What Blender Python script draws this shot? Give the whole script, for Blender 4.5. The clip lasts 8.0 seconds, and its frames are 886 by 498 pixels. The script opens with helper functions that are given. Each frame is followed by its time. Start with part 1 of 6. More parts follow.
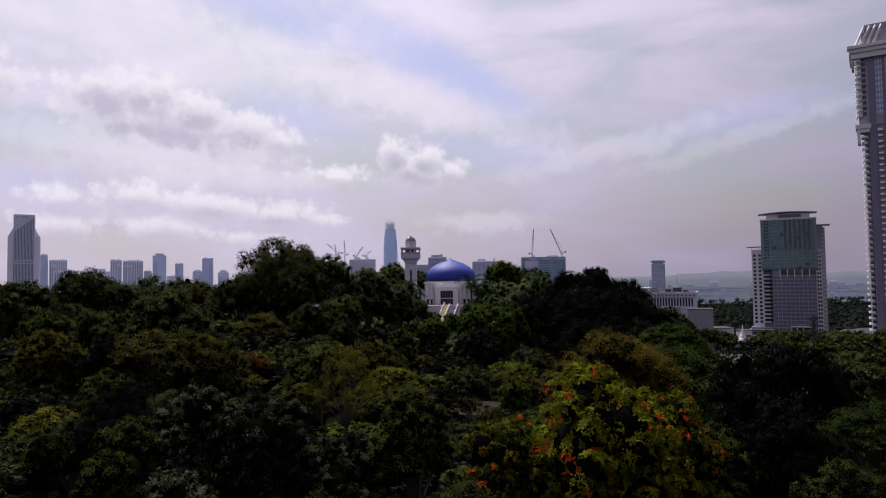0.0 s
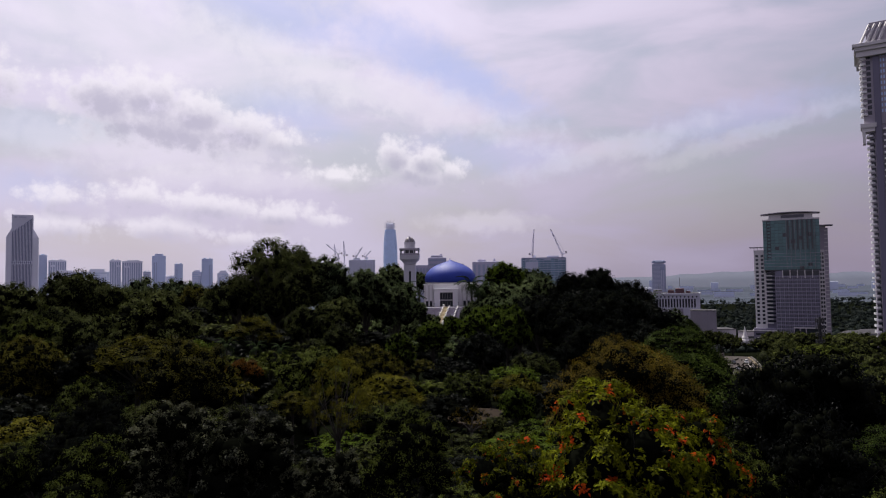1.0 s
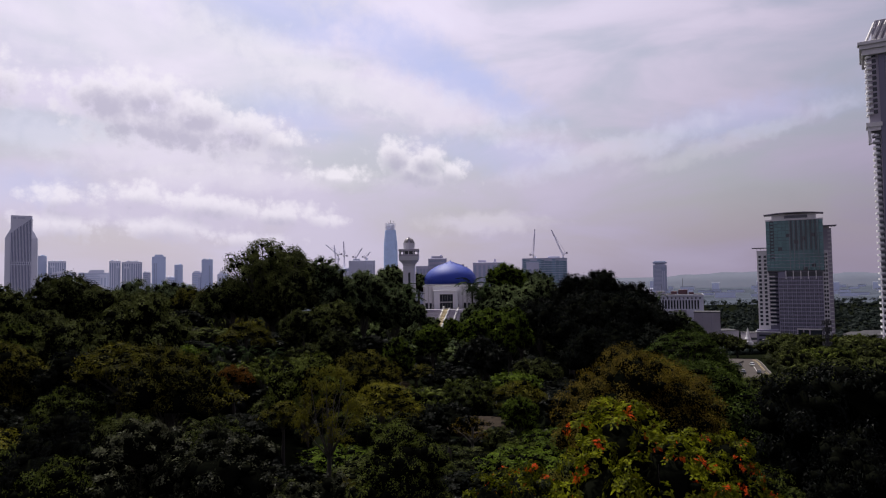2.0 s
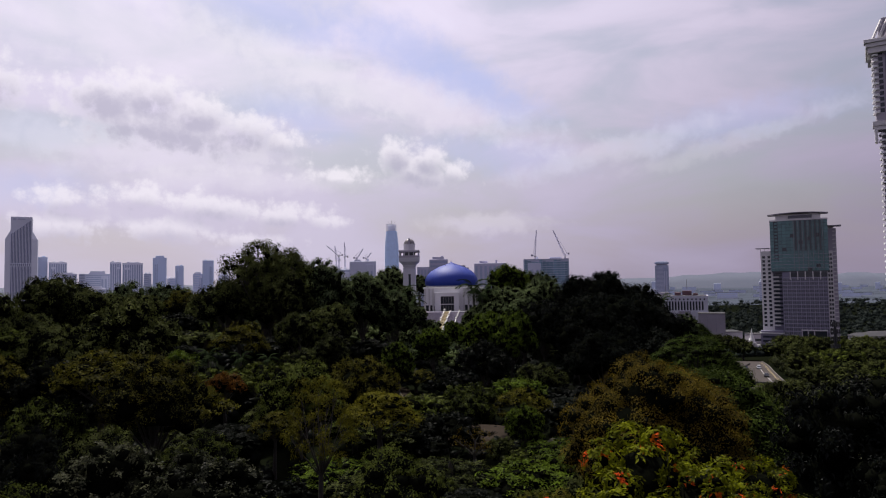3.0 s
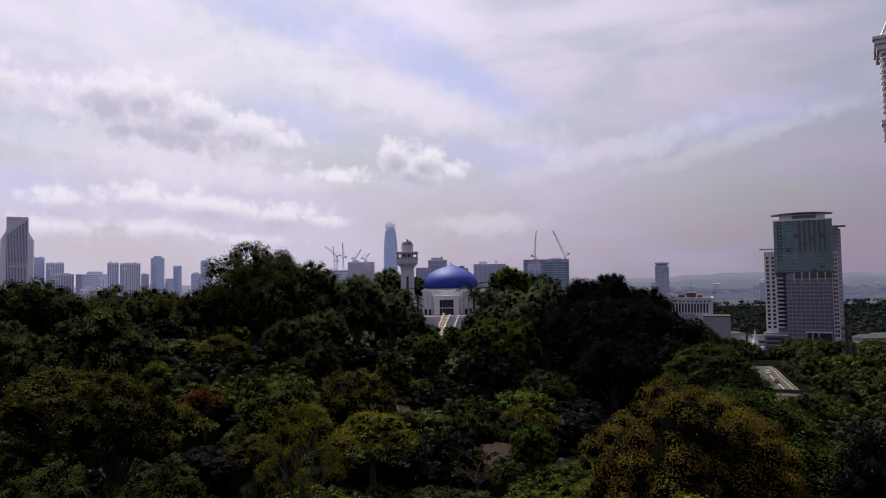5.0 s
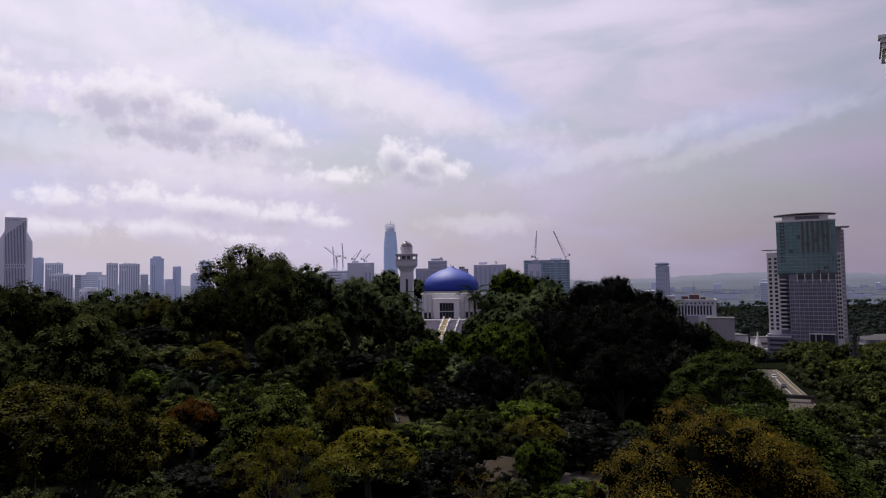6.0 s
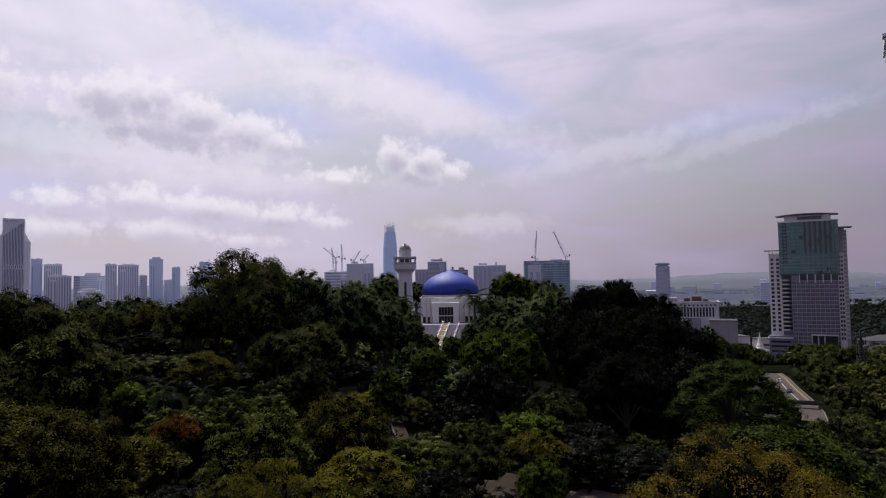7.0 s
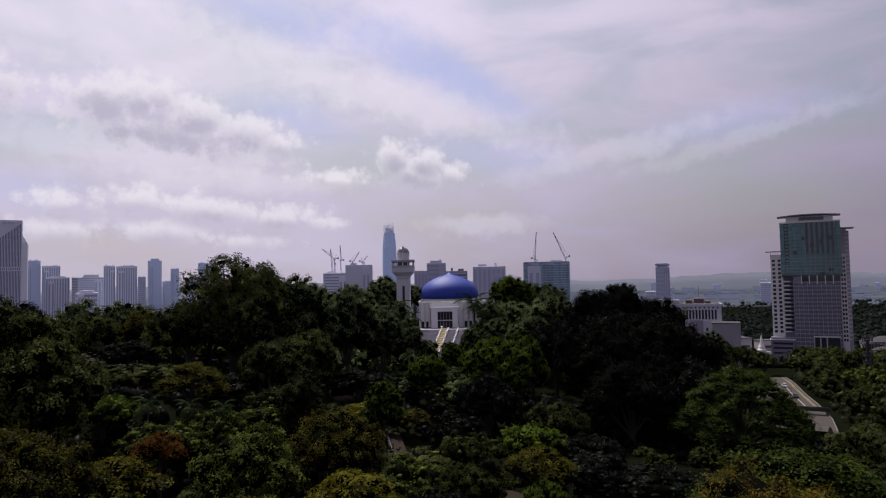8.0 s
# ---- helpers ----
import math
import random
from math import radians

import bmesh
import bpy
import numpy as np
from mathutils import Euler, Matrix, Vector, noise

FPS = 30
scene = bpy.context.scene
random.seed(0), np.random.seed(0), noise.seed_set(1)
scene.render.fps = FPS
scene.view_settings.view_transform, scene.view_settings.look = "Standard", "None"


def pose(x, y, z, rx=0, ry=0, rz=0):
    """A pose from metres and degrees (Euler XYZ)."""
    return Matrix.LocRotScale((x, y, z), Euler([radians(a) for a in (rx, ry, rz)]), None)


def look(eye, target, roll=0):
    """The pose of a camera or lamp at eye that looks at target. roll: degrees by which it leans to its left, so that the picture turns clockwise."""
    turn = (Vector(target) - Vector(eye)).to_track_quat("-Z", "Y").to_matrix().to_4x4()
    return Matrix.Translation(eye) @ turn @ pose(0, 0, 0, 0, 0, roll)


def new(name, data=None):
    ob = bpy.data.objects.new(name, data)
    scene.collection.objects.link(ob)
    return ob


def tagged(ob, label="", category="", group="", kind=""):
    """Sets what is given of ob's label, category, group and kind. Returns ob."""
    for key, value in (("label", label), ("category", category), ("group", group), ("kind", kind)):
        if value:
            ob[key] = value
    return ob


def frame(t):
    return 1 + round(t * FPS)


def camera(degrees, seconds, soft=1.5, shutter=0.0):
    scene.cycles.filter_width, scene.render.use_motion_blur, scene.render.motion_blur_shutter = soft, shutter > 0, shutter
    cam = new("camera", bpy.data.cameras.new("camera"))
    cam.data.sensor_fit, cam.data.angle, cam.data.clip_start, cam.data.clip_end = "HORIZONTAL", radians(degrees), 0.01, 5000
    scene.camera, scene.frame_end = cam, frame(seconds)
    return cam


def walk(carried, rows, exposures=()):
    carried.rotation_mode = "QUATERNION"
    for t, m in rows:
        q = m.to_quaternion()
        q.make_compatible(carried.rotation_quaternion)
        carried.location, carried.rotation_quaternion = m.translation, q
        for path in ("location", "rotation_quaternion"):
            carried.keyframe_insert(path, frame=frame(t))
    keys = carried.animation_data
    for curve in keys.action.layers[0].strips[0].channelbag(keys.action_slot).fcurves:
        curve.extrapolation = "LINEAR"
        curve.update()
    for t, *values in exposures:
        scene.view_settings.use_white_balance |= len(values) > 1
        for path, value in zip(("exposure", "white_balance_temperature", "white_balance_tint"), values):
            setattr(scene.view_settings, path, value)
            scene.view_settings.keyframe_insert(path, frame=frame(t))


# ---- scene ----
cam = camera(68.5, 8.0, soft=1.1)
PATH = [
    (0, (-0.298, 1.574, 40.307), (-0.295, 3.572, 40.395), -0.8),
    (0.5, (-0.205, 4.139, 40.496), (-0.201, 6.137, 40.584), -0.8),
    (1, (-0.125, 6.637, 40.72), (-0.122, 8.635, 40.809), -0.8),
    (1.5, (-0.007, 9.19, 40.907), (-0.004, 11.188, 40.997), -0.8),
    (3, (0.227, 16.619, 41.461), (0.225, 18.616, 41.554), -0.9),
    (3.5, (0.26, 18.964, 41.647), (0.259, 20.962, 41.741), -0.9),
    (4, (0.257, 21.339, 41.843), (0.256, 23.337, 41.937), -0.9),
    (4.5, (0.22, 23.346, 42.116), (0.221, 25.344, 42.209), -0.9),
    (6, (0.205, 30.384, 43.311), (0.206, 32.382, 43.405), -0.9),
    (6.5, (0.311, 32.727, 43.944), (0.312, 34.725, 44.038), -0.9),
    (7, (0.416, 35.099, 44.566), (0.418, 37.096, 44.66), -1.0),
    (7.5, (0.525, 37.488, 45.097), (0.529, 39.486, 45.192), -1.0),
    (8, (0.635, 39.809, 45.633), (0.639, 41.807, 45.729), -1.1),
]
walk(cam, [(t, look(eye, target, roll)) for t, eye, target, roll in PATH], exposures=((0.0, 0.0), (6.0, 0.0), (7.0, -0.04), (8.0, -0.12)))

# ---- light ----
SUN_AZ, SUN_EL = radians(-24), radians(58)
SUN_DIR = Vector((math.sin(SUN_AZ) * math.cos(SUN_EL), math.cos(SUN_AZ) * math.cos(SUN_EL), math.sin(SUN_EL)))
sun_data = bpy.data.lights.new("sun", "SUN")
sun_data.energy, sun_data.angle, sun_data.color = 4.8, radians(1.2), (1.0, 0.95, 0.86)
sun = new("sun", sun_data)
sun.matrix_world = look((0, 0, 400), Vector((0, 0, 400)) - SUN_DIR)


class Nodes:
    """Short hand for building a node tree."""

    def __init__(self, tree):
        self.tree = tree
        tree.nodes.clear()

    def put(self, kind, **values):
        node = self.tree.nodes.new(kind)
        for key, value in values.items():
            setattr(node, key, value)
        return node

    def join(self, a, b):
        self.tree.links.new(a, b)

    def math(self, op, a, b=None, c=None, clamp=False):
        node = self.put("ShaderNodeMath", operation=op, use_clamp=clamp)
        for n, v in enumerate((a, b, c)):
            if v is None:
                continue
            if isinstance(v, (int, float)):
                node.inputs[n].default_value = v
            else:
                self.join(v, node.inputs[n])
        return node.outputs[0]

    def ramp(self, v, lo, hi, a=0.0, b=1.0, smooth=True):
        node = self.put("ShaderNodeMapRange", interpolation_type="SMOOTHSTEP" if smooth else "LINEAR")
        self.join(v, node.inputs["Value"])
        for key, x in (("From Min", lo), ("From Max", hi), ("To Min", a), ("To Max", b)):
            node.inputs[key].default_value = x
        return node.outputs["Result"]

    def mix(self, f, a, b, kind="MIX"):
        node = self.put("ShaderNodeMix", data_type="RGBA", blend_type=kind)
        for n, v in ((0, f), (6, a), (7, b)):
            if isinstance(v, (int, float)):
                node.inputs[n].default_value = v
            elif isinstance(v, tuple):
                node.inputs[n].default_value = (*v, 1)
            else:
                self.join(v, node.inputs[n])
        return node.outputs[2]

    def noise(self, vector, scale, detail=4.0, rough=0.55, distortion=0.0):
        node = self.put("ShaderNodeTexNoise")
        if vector is not None:
            self.join(vector, node.inputs["Vector"])
        for key, x in (("Scale", scale), ("Detail", detail), ("Roughness", rough), ("Distortion", distortion)):
            node.inputs[key].default_value = x
        return node


# ---- sky: a hazy tropical sky with a white veil and cumulus ----
def make_sky():
    world = bpy.data.worlds.new("sky")
    scene.world = world
    world.use_nodes = True
    n = Nodes(world.node_tree)
    out, bg = n.put("ShaderNodeOutputWorld"), n.put("ShaderNodeBackground")
    n.join(bg.outputs[0], out.inputs[0])
    sky = n.put("ShaderNodeTexSky", sky_type="NISHITA", sun_disc=False, sun_elevation=SUN_EL, sun_rotation=SUN_AZ,
                air_density=1.5, dust_density=2.5)
    blue = n.mix(1.0, sky.outputs[0], (0.085, 0.085, 0.085), "MULTIPLY")
    way = n.put("ShaderNodeTexCoord").outputs["Generated"]
    split = n.put("ShaderNodeSeparateXYZ")
    n.join(way, split.inputs[0])
    az = n.math("ARCTAN2", split.outputs[0], split.outputs[1])
    el = n.math("ARCSINE", split.outputs[2])
    flat = n.put("ShaderNodeCombineXYZ")
    n.join(az, flat.inputs[0]), n.join(el, flat.inputs[1])
    flat = flat.outputs[0]
    # the veil: broad streaks, whiter to the sun's side
    stretch = n.put("ShaderNodeMapping")
    stretch.inputs["Rotation"].default_value = (0, 0, radians(24))
    stretch.inputs["Scale"].default_value = (2.0, 6.0, 1.0)
    n.join(flat, stretch.inputs["Vector"])
    streak = n.noise(stretch.outputs[0], 1.7, 6, 0.5, 0.4).outputs["Fac"]
    veil = n.ramp(streak, 0.36, 0.6, 0.55, 1.0)
    near_sun = n.put("ShaderNodeVectorMath", operation="DOT_PRODUCT")
    n.join(way, near_sun.inputs[0])
    near_sun.inputs[1].default_value = SUN_DIR
    glow = n.ramp(near_sun.outputs["Value"], 0.34, 0.93, 0.0, 1.0, False)
    white = n.mix(n.math("MULTIPLY_ADD", n.math("SUBTRACT", streak, 0.5), 0.5, glow, clamp=True), VEIL_FAR, VEIL_NEAR)
    colour = n.mix(veil, blue, white)

    # patches of blue and of thick cloud, each an ellipse on the sky with a ragged edge
    rough1 = n.noise(flat, 13.0, 9, 0.62)
    rough2 = n.noise(flat, 48.0, 6, 0.6)
    fluff = n.noise(flat, 30.0, 8, 0.58, 0.3)
    shift = n.put("ShaderNodeVectorMath", operation="MULTIPLY_ADD")
    n.join(rough1.outputs["Color"], shift.inputs[0])
    shift.inputs[1].default_value, shift.inputs[2].default_value = (0.050, 0.040, 0), (-0.025, -0.020, 0)
    ragged = n.put("ShaderNodeVectorMath", operation="ADD")
    n.join(flat, ragged.inputs[0]), n.join(shift.outputs[0], ragged.inputs[1])
    shift2 = n.put("ShaderNodeVectorMath", operation="MULTIPLY_ADD")
    n.join(rough2.outputs["Color"], shift2.inputs[0])
    shift2.inputs[1].default_value, shift2.inputs[2].default_value = (0.02, 0.02, 0), (-0.01, -0.01, 0)
    ragged2 = n.put("ShaderNodeVectorMath", operation="ADD")
    n.join(ragged.outputs[0], ragged2.inputs[0]), n.join(shift2.outputs[0], ragged2.inputs[1])
    ragged = ragged2.outputs[0]

    def patch(u, v, a, b, turn=0.0, soft=0.6, bite=1.0):
        m = n.put("ShaderNodeMapping", vector_type="TEXTURE")
        m.inputs["Location"].default_value = (u, v, 0)
        m.inputs["Rotation"].default_value = (0, 0, radians(turn))
        m.inputs["Scale"].default_value = (a, b, 1)
        n.join(ragged, m.inputs["Vector"])
        length = n.put("ShaderNodeVectorMath", operation="LENGTH")
        n.join(m.outputs[0], length.inputs[0])
        s = n.put("ShaderNodeSeparateXYZ")
        n.join(m.outputs[0], s.inputs[0])
        torn = n.math("MULTIPLY_ADD", n.math("SUBTRACT", fluff.outputs["Fac"], 0.5), -2.4 * bite, length.outputs["Value"])
        return n.ramp(torn, 1.0 + soft / 2, 1.0 - soft / 2), s.outputs[1]

    for u, v, a, b, turn, amount in BLUE_PATCHES:
        mask, _ = patch(u, v, a * 1.2, b * 1.2, turn, 1.6, 0.6)
        colour = n.mix(n.math("MULTIPLY", mask, amount), colour, n.mix(0.75, blue, BLUE))
    for u, v, a, b, turn, amount in VEILS:
        mask, _ = patch(u, v, a * 1.12, b * 1.2, turn, 1.2, 0.8)
        colour = n.mix(n.math("MULTIPLY", mask, amount), colour, CLOUD_TOP)

    # cumulus: puffs melt into banks with billowing rims, bright where thin and grey where cloud lies above them
    cells = n.put("ShaderNodeTexVoronoi", feature="SMOOTH_F1", voronoi_dimensions="2D")
    warp = n.put("ShaderNodeVectorMath", operation="MULTIPLY_ADD")
    n.join(rough1.outputs["Color"], warp.inputs[0])
    warp.inputs[1].default_value = (0.02, 0.02, 0)
    n.join(flat, warp.inputs[2])
    n.join(warp.outputs[0], cells.inputs["Vector"])
    for key, x in (("Scale", 34.0), ("Detail", 4.0), ("Roughness", 0.55), ("Lacunarity", 2.1), ("Smoothness", 0.35)):
        cells.inputs[key].default_value = x
    billow = n.math("MULTIPLY_ADD", cells.outputs["Distance"], -0.9, 0.70)
    billow = n.math("ADD", billow, n.math("MULTIPLY", n.math("SUBTRACT", rough2.outputs["Fac"], 0.5), 0.5))

    def thickness(lift):
        total = None
        for u, v, a, b, turn, weight in PUFFS:
            m = n.put("ShaderNodeMapping", vector_type="TEXTURE")
            m.inputs["Location"].default_value = (u, v - lift, 0)
            m.inputs["Rotation"].default_value = (0, 0, radians(turn))
            m.inputs["Scale"].default_value = (a, b, 1)
            n.join(flat, m.inputs["Vector"])
            length = n.put("ShaderNodeVectorMath", operation="LENGTH")
            n.join(m.outputs[0], length.inputs[0])
            one = n.math("MULTIPLY", n.math("SUBTRACT", 1.0, length.outputs["Value"]), weight)
            total = one if total is None else n.math("SMOOTH_MAX", total, one, 0.25)
        return total

    here = n.math("ADD", thickness(0.0), n.math("MULTIPLY_ADD", billow, 0.9, 0.10))
    above = n.math("ADD", thickness(0.018), n.math("MULTIPLY", billow, 0.35))
    body = n.mix(n.ramp(above, -0.15, 0.85), CLOUD_TOP, CLOUD_BASE)
    colour = n.mix(n.math("MULTIPLY", n.ramp(here, -0.25, 0.65), 0.80), colour, body)
    # haze lies along the horizon
    low = n.ramp(el, 0.0, 0.16, 0.6, 0.0)
    colour = n.mix(low, colour, n.mix(n.ramp(az, -0.38, 0.62), HAZE_WEST, HAZE_EAST))
    ground = n.ramp(el, -0.02, 0.0)
    colour = n.mix(ground, (0.12, 0.12, 0.13), colour)
    n.join(colour, bg.inputs["Color"])
    bg.inputs["Strength"].default_value = 1.0


VEIL_NEAR, VEIL_FAR = (0.94, 0.875, 1.07), (0.300, 0.258, 0.372)
CLOUD_TOP, CLOUD_BASE = (0.92, 0.87, 0.95), (0.50, 0.475, 0.60)
BLUE = (0.50, 0.55, 0.96)
HAZE_WEST, HAZE_EAST = (0.66, 0.60, 0.75), (0.335, 0.285, 0.40)
# azimuth and height on the sky, half width, half height, turn, amount
BLUE_PATCHES = [
    (-0.033, 0.336, 0.110, 0.026, -22, 0.62),
    (0.063, 0.278, 0.075, 0.022, -22, 0.5),
    (-0.250, 0.380, 0.080, 0.024, -14, 0.55),
    (-0.223, 0.247, 0.060, 0.020, -12, 0.45),
    (0.087, 0.190, 0.090, 0.022, -8, 0.35),
    (-0.574, 0.125, 0.060, 0.018, 0, 0.40),
    (0.429, 0.215, 0.110, 0.018, 6, 0.35),
    (-0.562, 0.200, 0.060, 0.016, 0, 0.25),
]
# thin bright sheets: the same
VEILS = [
    (-0.398, 0.325, 0.240, 0.036, -8, 0.30),
    (-0.112, 0.290, 0.220, 0.024, -16, 0.35),
    (-0.45, 0.185, 0.16, 0.020, -5, 0.30),
    (-0.30, 0.150, 0.16, 0.014, 0, 0.25),
    (0.068, 0.083, 0.070, 0.012, 0, 0.35),
    (0.257, 0.186, 0.120, 0.014, 12, 0.22),
    (0.43, 0.190, 0.120, 0.010, 14, 0.15),
]
# puffs of cumulus: azimuth and height, half width, half height, turn, thickness
PUFFS = [
    (-0.385, 0.220, 0.150, 0.040, -10, 0.9),
    (-0.480, 0.258, 0.060, 0.034, 0, 1.0),
    (-0.425, 0.262, 0.052, 0.032, 0, 1.0),
    (-0.365, 0.243, 0.055, 0.028, 0, 1.0),
    (-0.300, 0.226, 0.060, 0.026, -6, 0.9),
    (-0.245, 0.210, 0.036, 0.018, -6, 0.8),
    (-0.445, 0.226, 0.090, 0.034, -6, 1.0),
    (-0.610, 0.262, 0.045, 0.030, -8, 0.8),
    (-0.040, 0.168, 0.070, 0.024, -8, 0.9),
    (-0.072, 0.192, 0.028, 0.028, 0, 1.0),
    (-0.022, 0.184, 0.034, 0.024, 0, 0.9),
    (0.014, 0.168, 0.030, 0.016, -10, 0.7),
    (-0.170, 0.160, 0.055, 0.011, 0, 0.7),
    (-0.520, 0.116, 0.055, 0.017, 0, 0.85),
    (-0.440, 0.122, 0.036, 0.020, 0, 1.0),
    (-0.345, 0.112, 0.080, 0.020, -4, 0.85),
    (-0.240, 0.100, 0.075, 0.018, -2, 0.9),
    (-0.185, 0.092, 0.040, 0.011, 0, 0.6),
    (-0.530, 0.079, 0.055, 0.018, 0, 0.75),
    (-0.405, 0.078, 0.056, 0.020, 0, 1.0),
    (-0.300, 0.066, 0.060, 0.014, 0, 0.6),
]
make_sky()


# ---- materials ----
def material(name, base, rough=0.7, metal=0.0, vary=0.25, scale=0.4, fine=6.0, bump=0.2, island=0.0, each=0.0, coat=0.0, shine=0.5):
    m = bpy.data.materials.new(name)
    m.use_nodes = True
    n = Nodes(m.node_tree)
    out, bsdf = n.put("ShaderNodeOutputMaterial"), n.put("ShaderNodeBsdfPrincipled")
    n.join(bsdf.outputs[0], out.inputs[0])
    place = n.put("ShaderNodeTexCoord").outputs["Object"]
    big = n.noise(place, scale, 4).outputs["Fac"]
    small = n.noise(place, fine, 5).outputs["Fac"]
    tone = n.math("ADD", n.math("MULTIPLY", n.math("SUBTRACT", big, 0.5), 2 * vary), n.math("MULTIPLY", n.math("SUBTRACT", small, 0.5), vary))
    if island:
        tone = n.math("MULTIPLY_ADD", n.math("SUBTRACT", n.put("ShaderNodeNewGeometry").outputs["Random Per Island"], 0.5), island, tone)
    if each:
        tone = n.math("MULTIPLY_ADD", n.math("SUBTRACT", n.put("ShaderNodeObjectInfo").outputs["Random"], 0.5), each, tone)
    tone = n.math("ADD", tone, 1.0)
    colour = n.put("ShaderNodeVectorMath", operation="SCALE")
    colour.inputs[0].default_value = base
    n.join(tone, colour.inputs["Scale"])
    n.join(colour.outputs[0], bsdf.inputs["Base Color"])
    n.join(n.ramp(small, 0.3, 0.7, max(0.03, rough - 0.08), min(1, rough + 0.08)), bsdf.inputs["Roughness"])
    bsdf.inputs["Metallic"].default_value = metal
    bsdf.inputs["Coat Weight"].default_value = coat
    bsdf.inputs["Specular IOR Level"].default_value = shine
    if bump:
        b = n.put("ShaderNodeBump")
        b.inputs["Strength"].default_value, b.inputs["Distance"].default_value = bump, 0.05
        n.join(small, b.inputs["Height"])
        n.join(b.outputs[0], bsdf.inputs["Normal"])
    return m


def leaf_material(name, dark, light, autumn=None, share=0.0, gloss=0.003, through_light=0.06, drift=0.55, patch=(0.42, 0.62), spot_scale=0.6):
    """Leaves: each one takes its own tone; clumps of a tree drift in hue; some clumps may be coloured."""
    m = bpy.data.materials.new(name)
    m.use_nodes = True
    n = Nodes(m.node_tree)
    out, bsdf = n.put("ShaderNodeOutputMaterial"), n.put("ShaderNodeBsdfDiffuse")
    place = n.put("ShaderNodeTexCoord").outputs["Object"]
    clump = n.noise(place, drift, 3).outputs["Fac"]
    own = n.put("ShaderNodeNewGeometry").outputs["Random Per Island"]
    tree = n.put("ShaderNodeObjectInfo").outputs["Random"]
    f = n.math("ADD", n.math("MULTIPLY", n.ramp(clump, *patch), 0.45), n.math("MULTIPLY", n.math("POWER", own, 1.6), 0.5))
    f = n.math("ADD", f, n.math("MULTIPLY", n.math("SUBTRACT", tree, 0.4), 0.5), clamp=True)
    colour = n.mix(f, dark, light)
    if autumn:
        spot = n.noise(place, spot_scale, 1).outputs["Fac"]
        hot = n.ramp(n.math("MULTIPLY_ADD", own, 0.05, spot), 0.72 - share, 0.75 - share)
        colour = n.mix(hot, colour, autumn)
    n.join(colour, bsdf.inputs["Color"])
    grain = n.noise(place, 4.0, 4, 0.75).outputs["Fac"]
    relief = n.put("ShaderNodeBump")
    relief.inputs["Strength"].default_value, relief.inputs["Distance"].default_value = 0.8, 0.4
    n.join(grain, relief.inputs["Height"]), n.join(relief.outputs[0], bsdf.inputs["Normal"])
    thin = n.put("ShaderNodeBsdfTranslucent")
    n.join(n.mix(0.5, colour, light), thin.inputs["Color"])
    blend = n.put("ShaderNodeMixShader")
    blend.inputs[0].default_value = through_light
    n.join(bsdf.outputs[0], blend.inputs[1]), n.join(thin.outputs[0], blend.inputs[2])
    wax = n.put("ShaderNodeBsdfGlossy")
    wax.inputs["Roughness"].default_value = 0.42
    last = n.put("ShaderNodeMixShader")
    last.inputs[0].default_value = gloss
    n.join(blend.outputs[0], last.inputs[1]), n.join(wax.outputs[0], last.inputs[2])
    n.join(last.outputs[0], out.inputs[0])
    return m


LEAF_DARK = leaf_material("dark_leaves", (0.008, 0.0105, 0.0035), (0.088, 0.102, 0.0270))
# Dark leaves taken almost to black: unlit sides and gaps are in this colour.
LEAF_DEEP = leaf_material("shade_dark_leaves", (0.0013, 0.0020, 0.0015), (0.0070, 0.0095, 0.0068), gloss=0.005)
LEAF_MID = leaf_material("green_leaves", (0.0105, 0.0145, 0.0035), (0.096, 0.118, 0.0190))
# Lighter, bluer leaves: haze over the knoll is put into their colour.
LEAF_KNOLL = leaf_material("hazed_hill_leaves", (0.034, 0.048, 0.024), (0.152, 0.190, 0.072))
LEAF_FRESH = leaf_material("fresh_leaves", (0.016, 0.026, 0.004), (0.110, 0.160, 0.0140), through_light=0.12)
LEAF_YELLOW = leaf_material("yellow_leaves", (0.018, 0.018, 0.0030), (0.145, 0.134, 0.0120), through_light=0.14)
LEAF_GREY = leaf_material("grey_green_leaves", (0.005, 0.0065, 0.0038), (0.085, 0.088, 0.0480), gloss=0.006, through_light=0.04)
LEAF_BROWN = leaf_material("bronze_leaves", (0.036, 0.027, 0.005), (0.200, 0.145, 0.0165), through_light=0.12)
LEAF_OLIVE = leaf_material("olive_leaves", (0.011, 0.012, 0.003), (0.125, 0.115, 0.0150), through_light=0.08)
LEAF_RUST = leaf_material("rusty_leaves", (0.035, 0.016, 0.003), (0.150, 0.062, 0.0095), through_light=0.12)
# Sharp near-black clumps paint the unlit gaps between the lime tufts.
LEAF_FLAME = leaf_material("lime_and_flame_leaves", (0.003, 0.006, 0.0012), (0.190, 0.210, 0.0070), (0.55, 0.060, 0.010), 0.062, through_light=0.16, drift=0.95, patch=(0.50, 0.57))
LEAF_SCRUB = leaf_material("scrub_leaves", (0.012, 0.015, 0.006), (0.040, 0.047, 0.016))
LEAF_RAIN = leaf_material("rain_tree_leaves", (0.0065, 0.0110, 0.0032), (0.056, 0.082, 0.0130))
# Near-black lumps inside the crowns put the darkness of gaps into colour.
CROWN_SHADE = material("crown_gap_shade", (0.004, 0.0045, 0.003), 0.95, vary=0.5, scale=1.0, fine=4, bump=0.6, shine=0.0)
BARK = material("bark", (0.030, 0.025, 0.020), 0.9, vary=0.5, scale=1.2, fine=9, bump=0.6)
